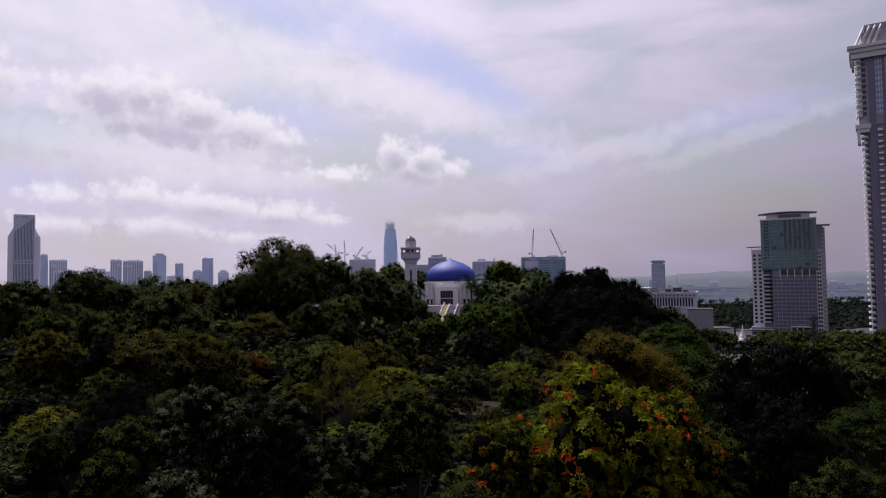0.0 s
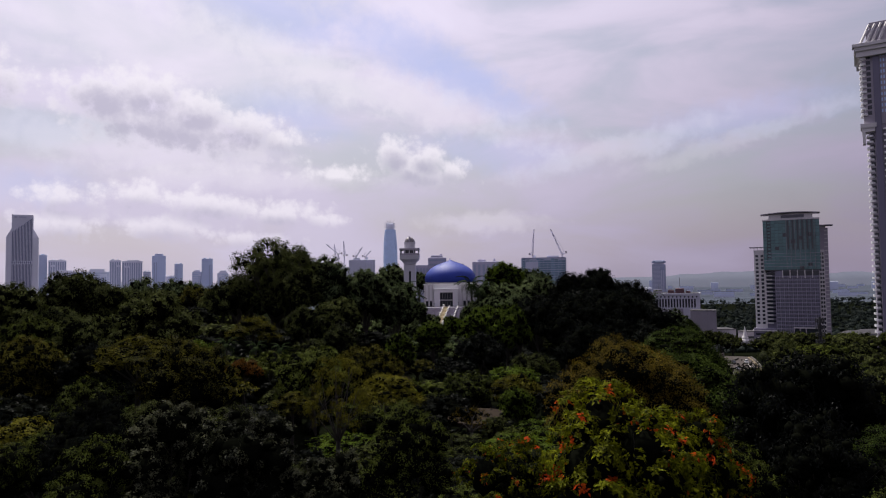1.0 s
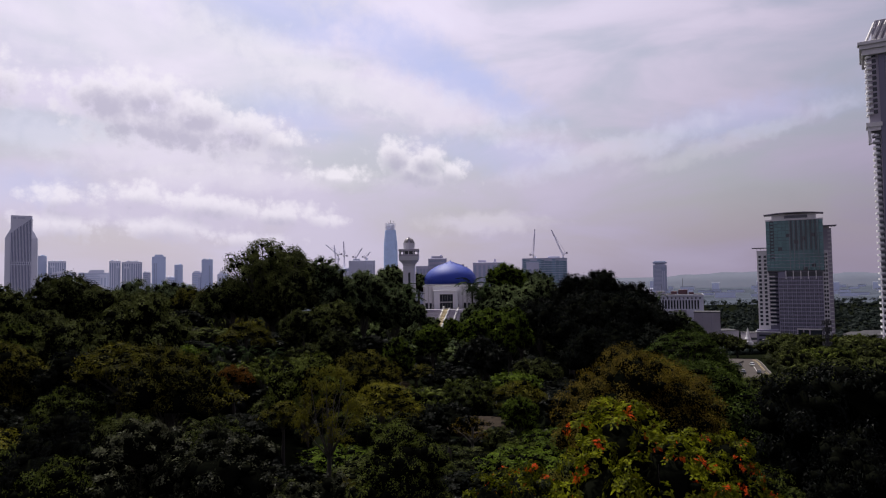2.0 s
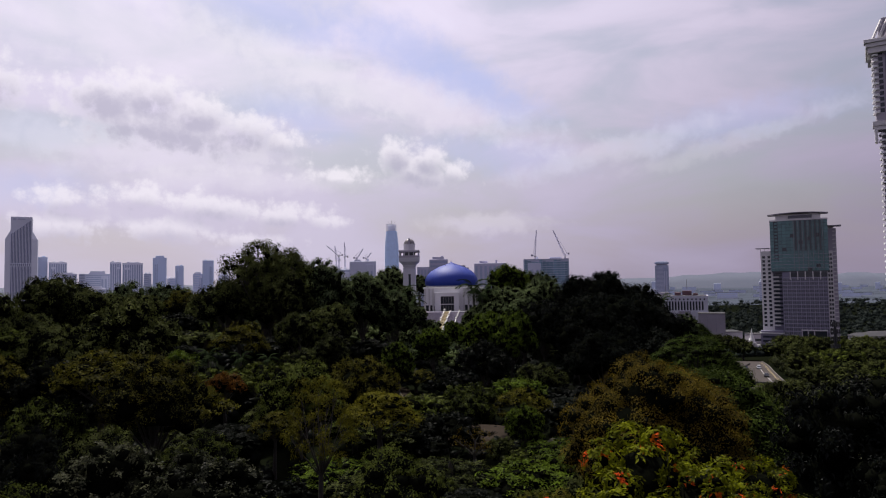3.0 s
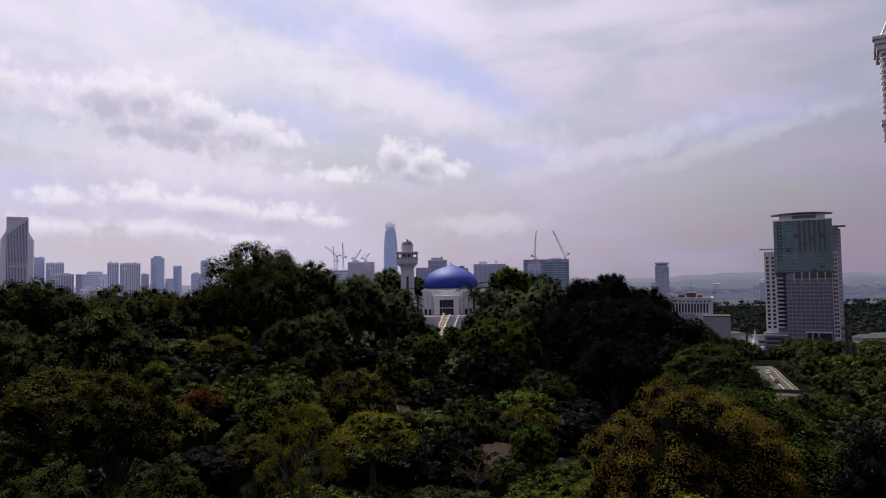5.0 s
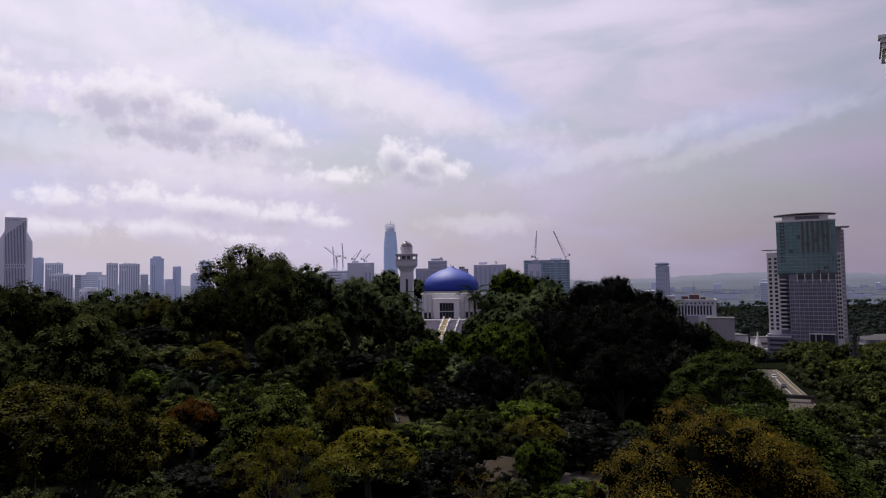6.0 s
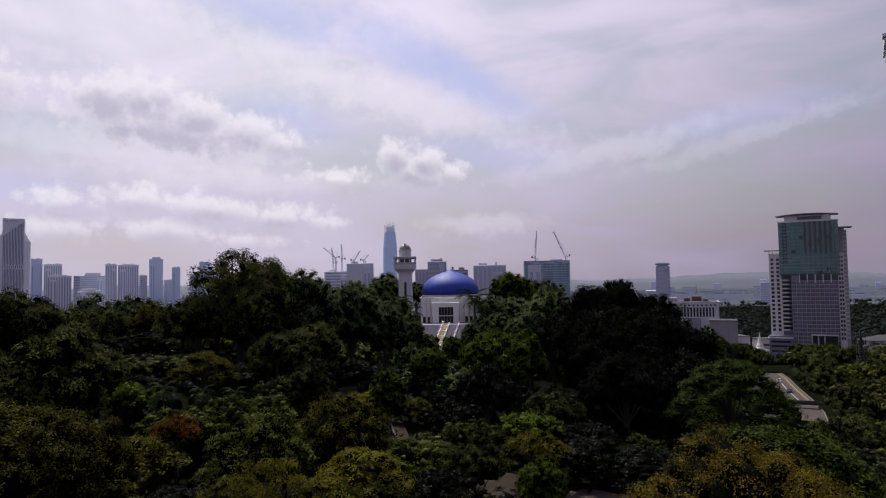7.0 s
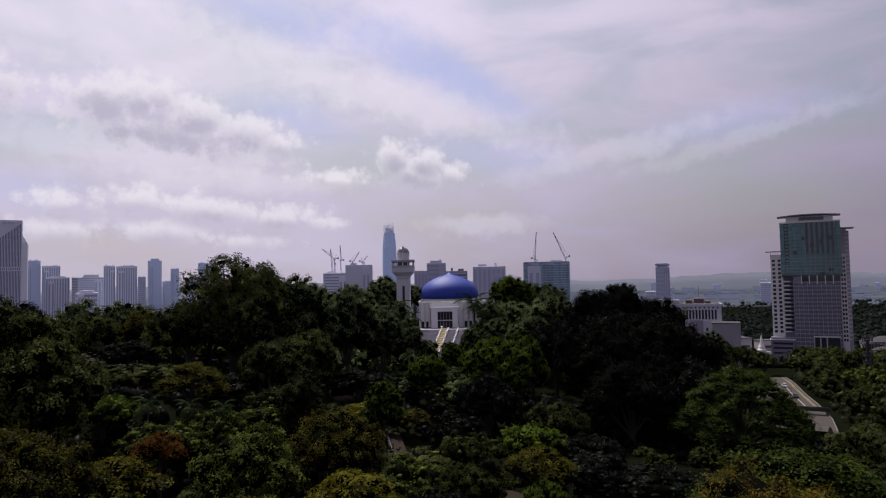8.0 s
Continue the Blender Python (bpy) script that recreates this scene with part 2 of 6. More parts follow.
# Grass taken almost to black: the wood floor's shade is in the base.
GRASS = material("shaded_ground_cover", (0.006, 0.0075, 0.004), 0.95, vary=0.5, scale=0.03, fine=0.9, bump=0.8, shine=0.0)
EARTH = material("bare_earth", (0.034, 0.027, 0.022), 0.95, vary=0.3, scale=0.3, fine=3, shine=0.0)
# Far ground greyed blue: the haze over the plain is in its base.
PLAIN = material("hazed_plain", (0.066, 0.076, 0.098), 0.95, vary=0.8, scale=0.008, fine=0.05, bump=0.0, shine=0.0)
ASPHALT = material("asphalt", (0.062, 0.053, 0.050), 0.9, vary=0.2, scale=0.12, fine=4, shine=0.1)
CONCRETE = material("concrete", (0.15, 0.135, 0.13), 0.85, vary=0.22, scale=0.1, fine=1.5, shine=0.2)
WHITE = material("white_render", (0.78, 0.77, 0.78), 0.6, vary=0.08, scale=0.15, fine=2.0, bump=0.1)
OBSERVATORY_GREY = material("grey_white_render", (0.52, 0.51, 0.55), 0.7, vary=0.12, scale=0.3, fine=2.0, bump=0.1)
OBSERVATORY_DOME = material("dull_grey_dome_metal", (0.20, 0.185, 0.19), 0.5, 0.2, vary=0.2, scale=0.4, fine=3)
# White wall darkened and blued in its base, as its front is in shade.
CIVIC_WALL = material("white_facade_blue_shade", (0.50, 0.50, 0.58), 0.7, vary=0.12, scale=0.1, fine=2.0, bump=0.1)
RAW_CONCRETE = material("stained_lilac_concrete", (0.27, 0.25, 0.285), 0.85, vary=0.28, scale=0.12, fine=1.5, bump=0.2)
ROOF_PLANT = material("dull_red_roof_plant", (0.12, 0.062, 0.070), 0.8, vary=0.25)
PALE = material("pale_stone", (0.62, 0.60, 0.60), 0.7, vary=0.15, scale=0.1, fine=2.0, bump=0.1)
PAVER = material("violet_grey_pavers", (0.25, 0.225, 0.29), 0.85, vary=0.2, scale=0.3, fine=4)
GOLD = material("gilded_cascade_tiles", (0.50, 0.41, 0.24), 0.5, vary=0.35, scale=0.8, fine=5)
DOME_BLUE = material("glazed_blue_dome", (0.010, 0.036, 0.30), 0.62, vary=0.14, scale=0.25, fine=3, bump=0.05)
GLASS_DARK = material("dark_glass", (0.030, 0.035, 0.045), 0.12, vary=0.2, scale=0.2, fine=1, bump=0.0)
GLASS_GREEN = material("green_curtain_glass", (0.085, 0.185, 0.190), 0.16, vary=0.35, scale=0.12, fine=0.8, bump=0.0, each=0.3)
# Pale base: the far tower's haze and mirrored sky are put into it.
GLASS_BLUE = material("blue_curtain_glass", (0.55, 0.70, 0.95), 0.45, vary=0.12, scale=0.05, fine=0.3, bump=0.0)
GREY_GRID = material("grey_granite_cladding", (0.165, 0.155, 0.22), 0.6, vary=0.12, scale=0.1, fine=1.2)
LEDGE_GREY = material("lilac_granite_ledges", (0.38, 0.36, 0.44), 0.6, vary=0.12, scale=0.1, fine=1.2)
MAUVE = material("mauve_grey_concrete", (0.36, 0.335, 0.39), 0.75, vary=0.12, scale=0.08, fine=1.0)
TILE_RED = material("red_brown_roof_tiles", (0.17, 0.085, 0.075), 0.8, vary=0.3, scale=0.4, fine=4)
ROOF_GREY = material("grey_roof_felt", (0.070, 0.068, 0.075), 0.95, vary=0.3, scale=0.2, fine=2, shine=0.1)
GLASS_GREY = material("grey_office_glass", (0.11, 0.112, 0.14), 0.25, vary=0.3, scale=0.2, fine=1, bump=0.0, each=0.5)
GLASS_SLATE = material("slate_blue_glass", (0.12, 0.15, 0.28), 0.4, vary=0.1, scale=0.05, fine=0.5, bump=0.0)
# Bluish grey-green, so that the valley's haze is in the leaf colour.
LEAF_VALLEY = leaf_material("hazed_valley_leaves", (0.011, 0.0155, 0.0145), (0.022, 0.028, 0.024))
STEEL = material("painted_steel", (0.24, 0.235, 0.25), 0.5, 0.3, vary=0.2, scale=0.4, fine=3)
DARK_STEEL = material("dark_steel", (0.022, 0.022, 0.026), 0.6, 0.0, vary=0.3, scale=0.4, fine=3)
# FAR_ and SLATE_WALL bases are paled and blued to stand for haze.
FAR_MAUVE = material("hazed_mauve", (0.50, 0.49, 0.62), 0.75, vary=0.12, scale=0.05, fine=0.5, bump=0.0)
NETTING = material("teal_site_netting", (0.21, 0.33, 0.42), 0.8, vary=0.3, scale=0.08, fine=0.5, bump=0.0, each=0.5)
FAR_WALL = material("hazed_pale_wall", (0.76, 0.77, 0.87), 0.7, vary=0.08, scale=0.03, fine=0.3, bump=0.0)
FAR_GLASS = material("hazed_blue_glass", (0.55, 0.62, 0.80), 0.4, vary=0.10, scale=0.03, fine=0.3, bump=0.0)
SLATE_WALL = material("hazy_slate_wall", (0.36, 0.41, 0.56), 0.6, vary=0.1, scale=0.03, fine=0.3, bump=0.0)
FAR_GREY = material("hazed_grey_wall", (0.58, 0.60, 0.72), 0.6, vary=0.1, scale=0.03, fine=0.3, bump=0.0)
YELLOW = material("yellow_paint", (0.30, 0.22, 0.08), 0.6, vary=0.2)
PAINT_WHITE = material("road_paint", (0.42, 0.41, 0.40), 0.7, vary=0.15)
RUBBER = material("rubber", (0.02, 0.02, 0.02), 0.8, vary=0.2)


# ---- building blocks ----
def thing(name, place, label, category, group="", kind=""):
    ob = new(name)
    ob.empty_display_size = 1.0
    ob.matrix_world = Matrix.Translation(place)
    return tagged(ob, label, category, group, kind)


def part(name, bm, mat, parent, label="", smooth=False):
    mesh = bpy.data.meshes.new(name)
    bm.normal_update()
    bm.to_mesh(mesh)
    bm.free()
    mesh.materials.append(mat)
    if smooth:
        mesh.polygons.foreach_set("use_smooth", [True] * len(mesh.polygons))
    ob = new(name, mesh)
    ob.parent = parent
    return tagged(ob, label)


def again(ob, x, y, z, rz=0.0, parent=None):
    """Another part on the same mesh."""
    c = ob.copy()
    scene.collection.objects.link(c)
    c.parent = parent or ob.parent
    c.matrix_basis = pose(x, y, z, 0, 0, rz)
    return c


def box(bm, x0, x1, y0, y1, z0, z1, bevel=0.0):
    m = Matrix.Translation(((x0 + x1) / 2, (y0 + y1) / 2, (z0 + z1) / 2)) @ Matrix.Diagonal((x1 - x0, y1 - y0, z1 - z0, 1))
    made = bmesh.ops.create_cube(bm, size=1, matrix=m)["verts"]
    if bevel:
        edges = list({e for v in made for e in v.link_edges})
        bmesh.ops.bevel(bm, geom=edges, offset=bevel, segments=1, affect="EDGES")
    return bm


def boxes(*rows, bevel=0.0):
    bm = bmesh.new()
    for row in rows:
        box(bm, *row, bevel=bevel)
    return bm


def prism(bm, outline, z0, z1):
    """An upright prism on an outline of (x, y), counter-clockwise."""
    low = [bm.verts.new((x, y, z0)) for x, y in outline]
    top = [bm.verts.new((x, y, z1)) for x, y in outline]
    for i in range(len(outline)):
        j = (i + 1) % len(outline)
        bm.faces.new((low[i], low[j], top[j], top[i]))
    bm.faces.new(list(reversed(low)))
    bm.faces.new(top)
    return bm


def lathe(bm, profile, sides=32, x=0.0, y=0.0):
    """A body of revolution from (radius, height) pairs."""
    rings = []
    for r, z in profile:
        if r < 1e-4:
            rings.append([bm.verts.new((x, y, z))])
        else:
            rings.append([bm.verts.new((x + r * math.cos(2 * math.pi * k / sides), y + r * math.sin(2 * math.pi * k / sides), z)) for k in range(sides)])
    for a, b in zip(rings, rings[1:]):
        for k in range(sides):
            l = (k + 1) % sides
            loop = [a[k % len(a)], a[l % len(a)], b[l % len(b)], b[k % len(b)]]
            loop = list(dict.fromkeys(loop))
            if len(loop) > 2:
                bm.faces.new(loop)
    return bm


def bar(bm, a, b, w):
    """A square bar from a to b."""
    a, b = Vector(a), Vector(b)
    m = Matrix.Translation((a + b) / 2) @ (b - a).to_track_quat("Z", "Y").to_matrix().to_4x4() @ Matrix.Diagonal((w, w, (b - a).length, 1))
    bmesh.ops.create_cube(bm, size=1, matrix=m)
    return bm


# ---- the ground ----
def smooth(lo, hi, v):
    f = min(1.0, max(0.0, (v - lo) / (hi - lo)))
    return f * f * (3 - 2 * f)


def ground_at(x, y):
    """Height of the ground: the park's hill, the knoll of the planetarium, the valley of the highway and the city's plain."""
    z = 13.0 * (1 - smooth(62, 96, x))
    z += 13.0 * math.exp(-(((x + 65) / 48) ** 2) - ((y - 185) / 75) ** 2)
    z += 6.0 * math.exp(-(((x - 52) / 26) ** 2) - ((y - 245) / 35) ** 2)
    z = z * (1 - smooth(310, 460, y))
    away = max(0.0, math.hypot((x - 3) / 1.15, (y - 288) / 1.0) - 29)
    knoll = 29.7 - 0.52 * away
    if y < 259 and abs(x - 2) < 12:
        knoll = min(knoll, 29.7 - 0.58 * (259 - y))
    z = max(z, knoll) if abs(z - knoll) > 2 else max(z, knoll) + 0.25 * (2 - abs(z - knoll)) ** 2 / 2
    far = smooth(300, 640, y) * 32 + smooth(640, 1500, y) * 14
    z -= far
    z += 0.5 * noise.noise((x * 0.03, y * 0.03, 0.0)) * (1 - smooth(80, 100, x))
    return z


def make_ground():
    xs = np.concatenate([np.arange(-4900, -400, 300), np.arange(-400, -130, 15), np.arange(-130, 240, 4), np.arange(240, 520, 12), np.arange(520, 4900, 300)])
    ys = np.concatenate([np.arange(-900, -40, 90), np.arange(-40, 340, 4), np.arange(340, 760, 14), np.arange(760, 1600, 80), np.arange(1600, 4990, 300)])
    verts = [(float(x), float(y), ground_at(float(x), float(y))) for y in ys for x in xs]
    w = len(xs)
    faces = [(j * w + i, j * w + i + 1, (j + 1) * w + i + 1, (j + 1) * w + i) for j in range(len(ys) - 1) for i in range(w - 1)]
    mesh = bpy.data.meshes.new("ground")
    mesh.from_pydata(verts, [], faces)
    mesh.polygons.foreach_set("use_smooth", [True] * len(faces))
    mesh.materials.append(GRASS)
    # the far part takes the haze-coloured material
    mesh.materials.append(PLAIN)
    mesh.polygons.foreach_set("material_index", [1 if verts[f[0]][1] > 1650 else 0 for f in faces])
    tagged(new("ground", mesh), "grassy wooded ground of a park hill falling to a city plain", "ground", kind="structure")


make_ground()


# ---- trees ----
def leaf_cloud(rng, spots, outs, length, width, droop=0.25, jitter=0.22, corners=4):
    """Kite-shaped leaves (three-cornered ones far off) at the spots, facing outs."""
    n = len(spots)
    nor = outs + rng.normal(0, jitter, (n, 3)) + (0, 0, 0.25)
    nor /= np.linalg.norm(nor, axis=1)[:, None] + 1e-9
    along = rng.normal(0, 1, (n, 3)) + outs * 0.5
    along -= nor * (along * nor).sum(1)[:, None]
    along /= np.linalg.norm(along, axis=1)[:, None] + 1e-9
    side = np.cross(nor, along)
    ls = (length * rng.uniform(0.6, 1.3, n))[:, None]
    ws = (width * rng.uniform(0.7, 1.2, n))[:, None]
    tip = spots + along * ls - (0, 0, 1) * ls * droop
    mid = spots + along * ls * 0.45
    if corners == 3:
        return np.stack([spots - side * ws * 0.55, spots + side * ws * 0.55, tip], 1).reshape(-1, 3)
    return np.stack([spots, mid - side * ws / 2, tip, mid + side * ws / 2], 1).reshape(-1, 3)


def mesh_of_quads(name, verts, mat, inner=None, corners=4, heart=None, heart_from=0):
    """Loose leaves, and an optional inner body of (vertices, triangles), whose triangles from heart_from on are of another material."""
    n = len(verts) // corners
    loops, starts = np.arange(corners * n, dtype=np.int32), np.arange(0, corners * n, corners, dtype=np.int32)
    if inner is not None:
        body, tris = inner
        loops = np.concatenate([loops, (tris + len(verts)).astype(np.int32).ravel()])
        starts = np.concatenate([starts, corners * n + np.arange(0, 3 * len(tris), 3, dtype=np.int32)])
        verts = np.concatenate([verts, body])
    mesh = bpy.data.meshes.new(name)
    mesh.vertices.add(len(verts))
    mesh.vertices.foreach_set("co", verts.astype(np.float32).ravel())
    mesh.loops.add(len(loops))
    mesh.loops.foreach_set("vertex_index", loops)
    mesh.polygons.add(len(starts))
    mesh.polygons.foreach_set("loop_start", starts)
    mesh.polygons.foreach_set("use_smooth", np.arange(len(starts)) >= n)
    mesh.update(calc_edges=True)
    mesh.validate()
    mesh.materials.append(mat)
    if inner is not None and heart is not None:
        mesh.materials.append(heart)
        mesh.polygons.foreach_set("material_index", (np.arange(len(mesh.polygons)) >= n + heart_from).astype(np.int32))
    return mesh


def buried(points, lobes, depth):
    """Which points lie inside one of the lobes, shrunk to that depth."""
    inside = np.zeros(len(points), bool)
    for x, y, z, wide, high in lobes:
        inside |= (((points - (x, y, z)) / (wide * depth, wide * depth, high * depth)) ** 2).sum(1) < 1
    return inside


def knobbly_body(rng, lobes, size, cores=(), fine=1):
    """A crown's inner body: an uneven lump in each lobe, without the faces that lie hidden in other lumps or in the
    cores.
    """
    bm = bmesh.new()
    bmesh.ops.create_icosphere(bm, subdivisions=fine, radius=1)
    base = np.array([v.co[:] for v in bm.verts])
    bm.verts.index_update()
    tri = np.array([[v.index for v in f.verts] for f in bm.faces])
    bm.free()
    verts, tris = [], []
    for k, (x, y, z, wide, high) in enumerate(lobes):
        bumps = rng.uniform(0.6, 1.3, (len(base), 1))
        v = base * bumps * (wide * size, wide * size, high * size) + (x, y, z)
        verts.append(v)
        keep = tri
        if len(cores):
            near = [row for j, row in enumerate(lobes) if j != k and abs(row[0] - x) < row[3] + wide and abs(row[1] - y) < row[3] + wide and abs(row[2] - z) < row[4] + high]
            keep = tri[~buried(v[tri].mean(1), near + list(cores), 0.62 * size / 0.68)]
        tris.append(keep + k * len(base))
    return np.concatenate(verts), np.concatenate(tris)


def lobed_crown(rng, lobes, count, length, width, droop, spread, low=-0.35, corners=4, per=14, cores=()):
    """Leaves gathered in sprays, the sprays on the skins of the lobes (x, y, z, wide, high)."""
    lobes = np.array(lobes, float)
    weight = lobes[:, 3] * (lobes[:, 3] + lobes[:, 4])
    sprays = max(8, count // per)
    many = sprays * 7
    pick = rng.choice(len(lobes), many, p=weight / weight.sum())
    d = rng.normal(0, 1, (many, 3))
    d /= np.linalg.norm(d, axis=1)[:, None]
    d[:, 2] = np.where(d[:, 2] < low, -d[:, 2], d[:, 2])
    size = lobes[pick][:, [3, 3, 4]]
    centre = lobes[pick][:, :3] + d * size * rng.uniform(0.80, 1.10, many)[:, None]
    if len(cores):
        free = np.flatnonzero(~buried(centre, list(lobes) + list(cores), 0.76))[:sprays]
        centre, d, size = centre[free], d[free], size[free]
    else:
        centre, d, size = centre[:sprays], d[:sprays], size[:sprays]
    out = d / size
    out /= np.linalg.norm(out, axis=1)[:, None]
    centre, out = np.repeat(centre, per, 0), np.repeat(out, per, 0)
    off = rng.normal(0, spread, centre.shape)
    off -= out * (off * out).sum(1)[:, None] * 0.6
    return leaf_cloud(rng, centre + off, out, length, width, droop, corners=corners)


def tube(points, radii, sides=6):
    """Rings along a bent line, as vertices and faces."""
    verts, faces = [], []
    for k, (p, r) in enumerate(zip(points, radii)):
        p = Vector(p)
        ahead = (Vector(points[min(k + 1, len(points) - 1)]) - Vector(points[max(k - 1, 0)])).normalized()
        a = ahead.orthogonal().normalized()
        b = ahead.cross(a)
        verts += [tuple(p + r * (math.cos(2 * math.pi * i / sides) * a + math.sin(2 * math.pi * i / sides) * b)) for i in range(sides)]
    for k in range(len(points) - 1):
        for i in range(sides):
            j = (i + 1) % sides
            faces.append((k * sides + i, k * sides + j, (k + 1) * sides + j, (k + 1) * sides + i))
    return verts, faces


def tubes_mesh(name, rows, mat):
    verts, faces = [], []
    for points, radii, sides in rows:
        v, f = tube(points, radii, sides)
        base = len(verts)
        verts += v
        faces += [tuple(base + i for i in q) for q in f]
    mesh = bpy.data.meshes.new(name)
    mesh.from_pydata(verts, [], faces)
    mesh.polygons.foreach_set("use_smooth", [True] * len(faces))
    mesh.materials.append(mat)
    return mesh


def limbs_to(rng, lobes, thick):
    rows = []
    for x, y, z, wide, high in lobes:
        start = Vector((0, 0, 0.0))
        end = Vector((x, y, z - 0.2 * high))
        mid = start.lerp(end, 0.5) + Vector((rng.normal(0, 0.3), rng.normal(0, 0.3), 0.4 + rng.normal(0, 0.3)))
        rows.append(([start, mid, end], [thick, thick * 0.6, thick * 0.2], 5))
        for _ in range(2):
            tip = end + Vector((rng.normal(0, 0.6 * wide), rng.normal(0, 0.6 * wide), abs(rng.normal(0, 0.6 * high))))
            rows.append(([mid.lerp(end, 0.6), tip], [thick * 0.3, thick * 0.08], 4))
    return rows


def billows(rng, r, h, masses, per, grain=1.0, flat=0.85):
    """A crown of several rounded masses, each carrying smaller lobes on its skin: the lobes and the masses' cores."""
    lobes, cores = [], []
    for k in range(masses):
        up = 1 - 1.55 * (k + 0.4) / masses
        ring = math.sqrt(max(0.06, 1 - up * up))
        a = k * 2.39996 + rng.uniform(-0.5, 0.5)
        big = r * rng.uniform(0.34, 0.52)
        reach = (r - 0.9 * big) * ring * rng.uniform(0.85, 1.12)
        cx, cy = reach * math.cos(a), reach * math.sin(a)
        cz = h * 0.5 + (h * 0.5 - big * flat) * up * rng.uniform(0.82, 1.04)
        cores.append((cx, cy, cz, big * 0.8, big * flat * 0.8))
        turn = rng.uniform(0, 6.28)
        for j in range(per):
            dz = 1 - 1.45 * (j + 0.5) / per
            dr, b = math.sqrt(1 - dz * dz), turn + j * 2.39996
            s = big * rng.uniform(0.28, 0.50) * grain
            lobes.append((cx + dr * math.cos(b) * (big - 0.5 * s), cy + dr * math.sin(b) * (big - 0.5 * s), cz + dz * (big - 0.5 * s) * flat, s, s * rng.uniform(0.72, 0.95)))
    return lobes, cores


def round_lobes(rng, r, h, count, size):
    """Lobes over an egg of radius r and height h, with air between them."""
    rows = []
    for k in range(count):
        f = (k + 0.5) / count
        up = 1 - 1.72 * f
        ring = math.sqrt(max(0.02, 1 - up * up))
        a = k * 2.39996 + rng.uniform(-0.4, 0.4)
        s = size * rng.uniform(0.75, 1.25)
        inner = 1 - s / r * 0.75
        rows.append((r * inner * ring * math.cos(a) * rng.uniform(0.85, 1.1), r * inner * ring * math.sin(a) * rng.uniform(0.85, 1.1),
                     h * 0.5 + (h * 0.5 - s * 0.8) * up * rng.uniform(0.85, 1.05), s, s * 0.8))
    return rows, ()


def flat_lobes(rng, r, h, count, size, fall=0.55):
    """Level trays of leaves, spread like an umbrella."""
    rows = []
    for k in range(count):
        f = math.sqrt((k + 0.4) / count)
        a = k * 2.39996 + rng.uniform(-0.3, 0.3)
        s = size * rng.uniform(0.7, 1.3)
        d = (r - s * 0.8) * f
        rows.append((d * math.cos(a), d * math.sin(a), h * (0.93 - fall * f * f) + rng.uniform(-0.09, 0.05) * h, s, s * rng.uniform(0.30, 0.50)))
    return rows, ()


# kind: builder of lobes for a crown so many times taller, crown radius, crown height, leaves, leaf length and width, droop, spread of a spray, leaves' material
KINDS = {
    "dark": (lambda g, t: billows(g, 6, 11.5 * t, round(9 * t), 11), 6, 11.5, 7600, 0.34, 0.20, 0.25, 0.34, LEAF_DARK),
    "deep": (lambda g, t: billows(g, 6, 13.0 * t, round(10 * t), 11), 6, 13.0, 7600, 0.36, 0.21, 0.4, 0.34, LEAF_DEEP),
    "green": (lambda g, t: billows(g, 6, 10.5 * t, round(9 * t), 11, 0.9), 6, 10.5, 7600, 0.30, 0.18, 0.25, 0.30, LEAF_MID),
    "knoll": (lambda g, t: billows(g, 6, 10.5 * t, round(10 * t), 10, 0.9), 6, 10.5, 7600, 0.32, 0.19, 0.3, 0.32, LEAF_KNOLL),
    "fresh": (lambda g, t: billows(g, 6, 10.0 * t, round(10 * t), 11, 0.95), 6, 10.0, 7800, 0.34, 0.20, 0.3, 0.30, LEAF_FRESH),
    "yellow": (lambda g, t: flat_lobes(g, 6, 6.5, 30, 1.5), 6, 6.5, 6800, 0.32, 0.18, 0.2, 0.34, LEAF_YELLOW),
    "grey": (lambda g, t: billows(g, 5, 9.0 * t, round(8 * t), 10, 0.85), 5, 9.0, 7000, 0.32, 0.15, 0.0, 0.16, LEAF_GREY),
    "bronze": (lambda g, t: billows(g, 7, 10.0 * t, 15, 12, 0.8), 7, 10.0, 36000, 0.18, 0.095, -0.15, 0.28, LEAF_BROWN),
    "olive": (lambda g, t: billows(g, 7, 10.0 * t, round(11 * t), 11, 0.85), 7, 10.0, 10000, 0.28, 0.16, 0.15, 0.32, LEAF_OLIVE),
    "rust": (lambda g, t: billows(g, 4, 5.5, 6, 9), 4, 5.5, 3600, 0.28, 0.17, 0.2, 0.28, LEAF_RUST),
    "flame": (lambda g, t: billows(g, 6, 12.0 * t, 13, 11, 0.85), 6, 12.0, 15000, 0.36, 0.18, 0.10, 0.13, LEAF_FLAME),
    "rain": (lambda g, t: flat_lobes(g, 12, 13.0, 190, 1.5, 0.74), 12, 13.0, 33000, 0.31, 0.20, 0.2, 0.50, LEAF_RAIN),
    "sparse": (lambda g, t: round_lobes(g, 5, 8.0 * t, 34, 1.05), 5, 8.0, 4200, 0.30, 0.20, 0.25, 0.30, LEAF_YELLOW),
    "airy": (lambda g, t: (billows(g, 6, 10.0 * t, 11, 10, 0.8)[0], ()), 6, 10.0, 23000, 0.27, 0.18, 0.2, 0.26, LEAF_DARK),
    "bare": (lambda g, t: round_lobes(g, 4, 5.0, 16, 0.9), 4, 5.0, 500, 0.25, 0.15, 0.2, 0.35, LEAF_BROWN),
}
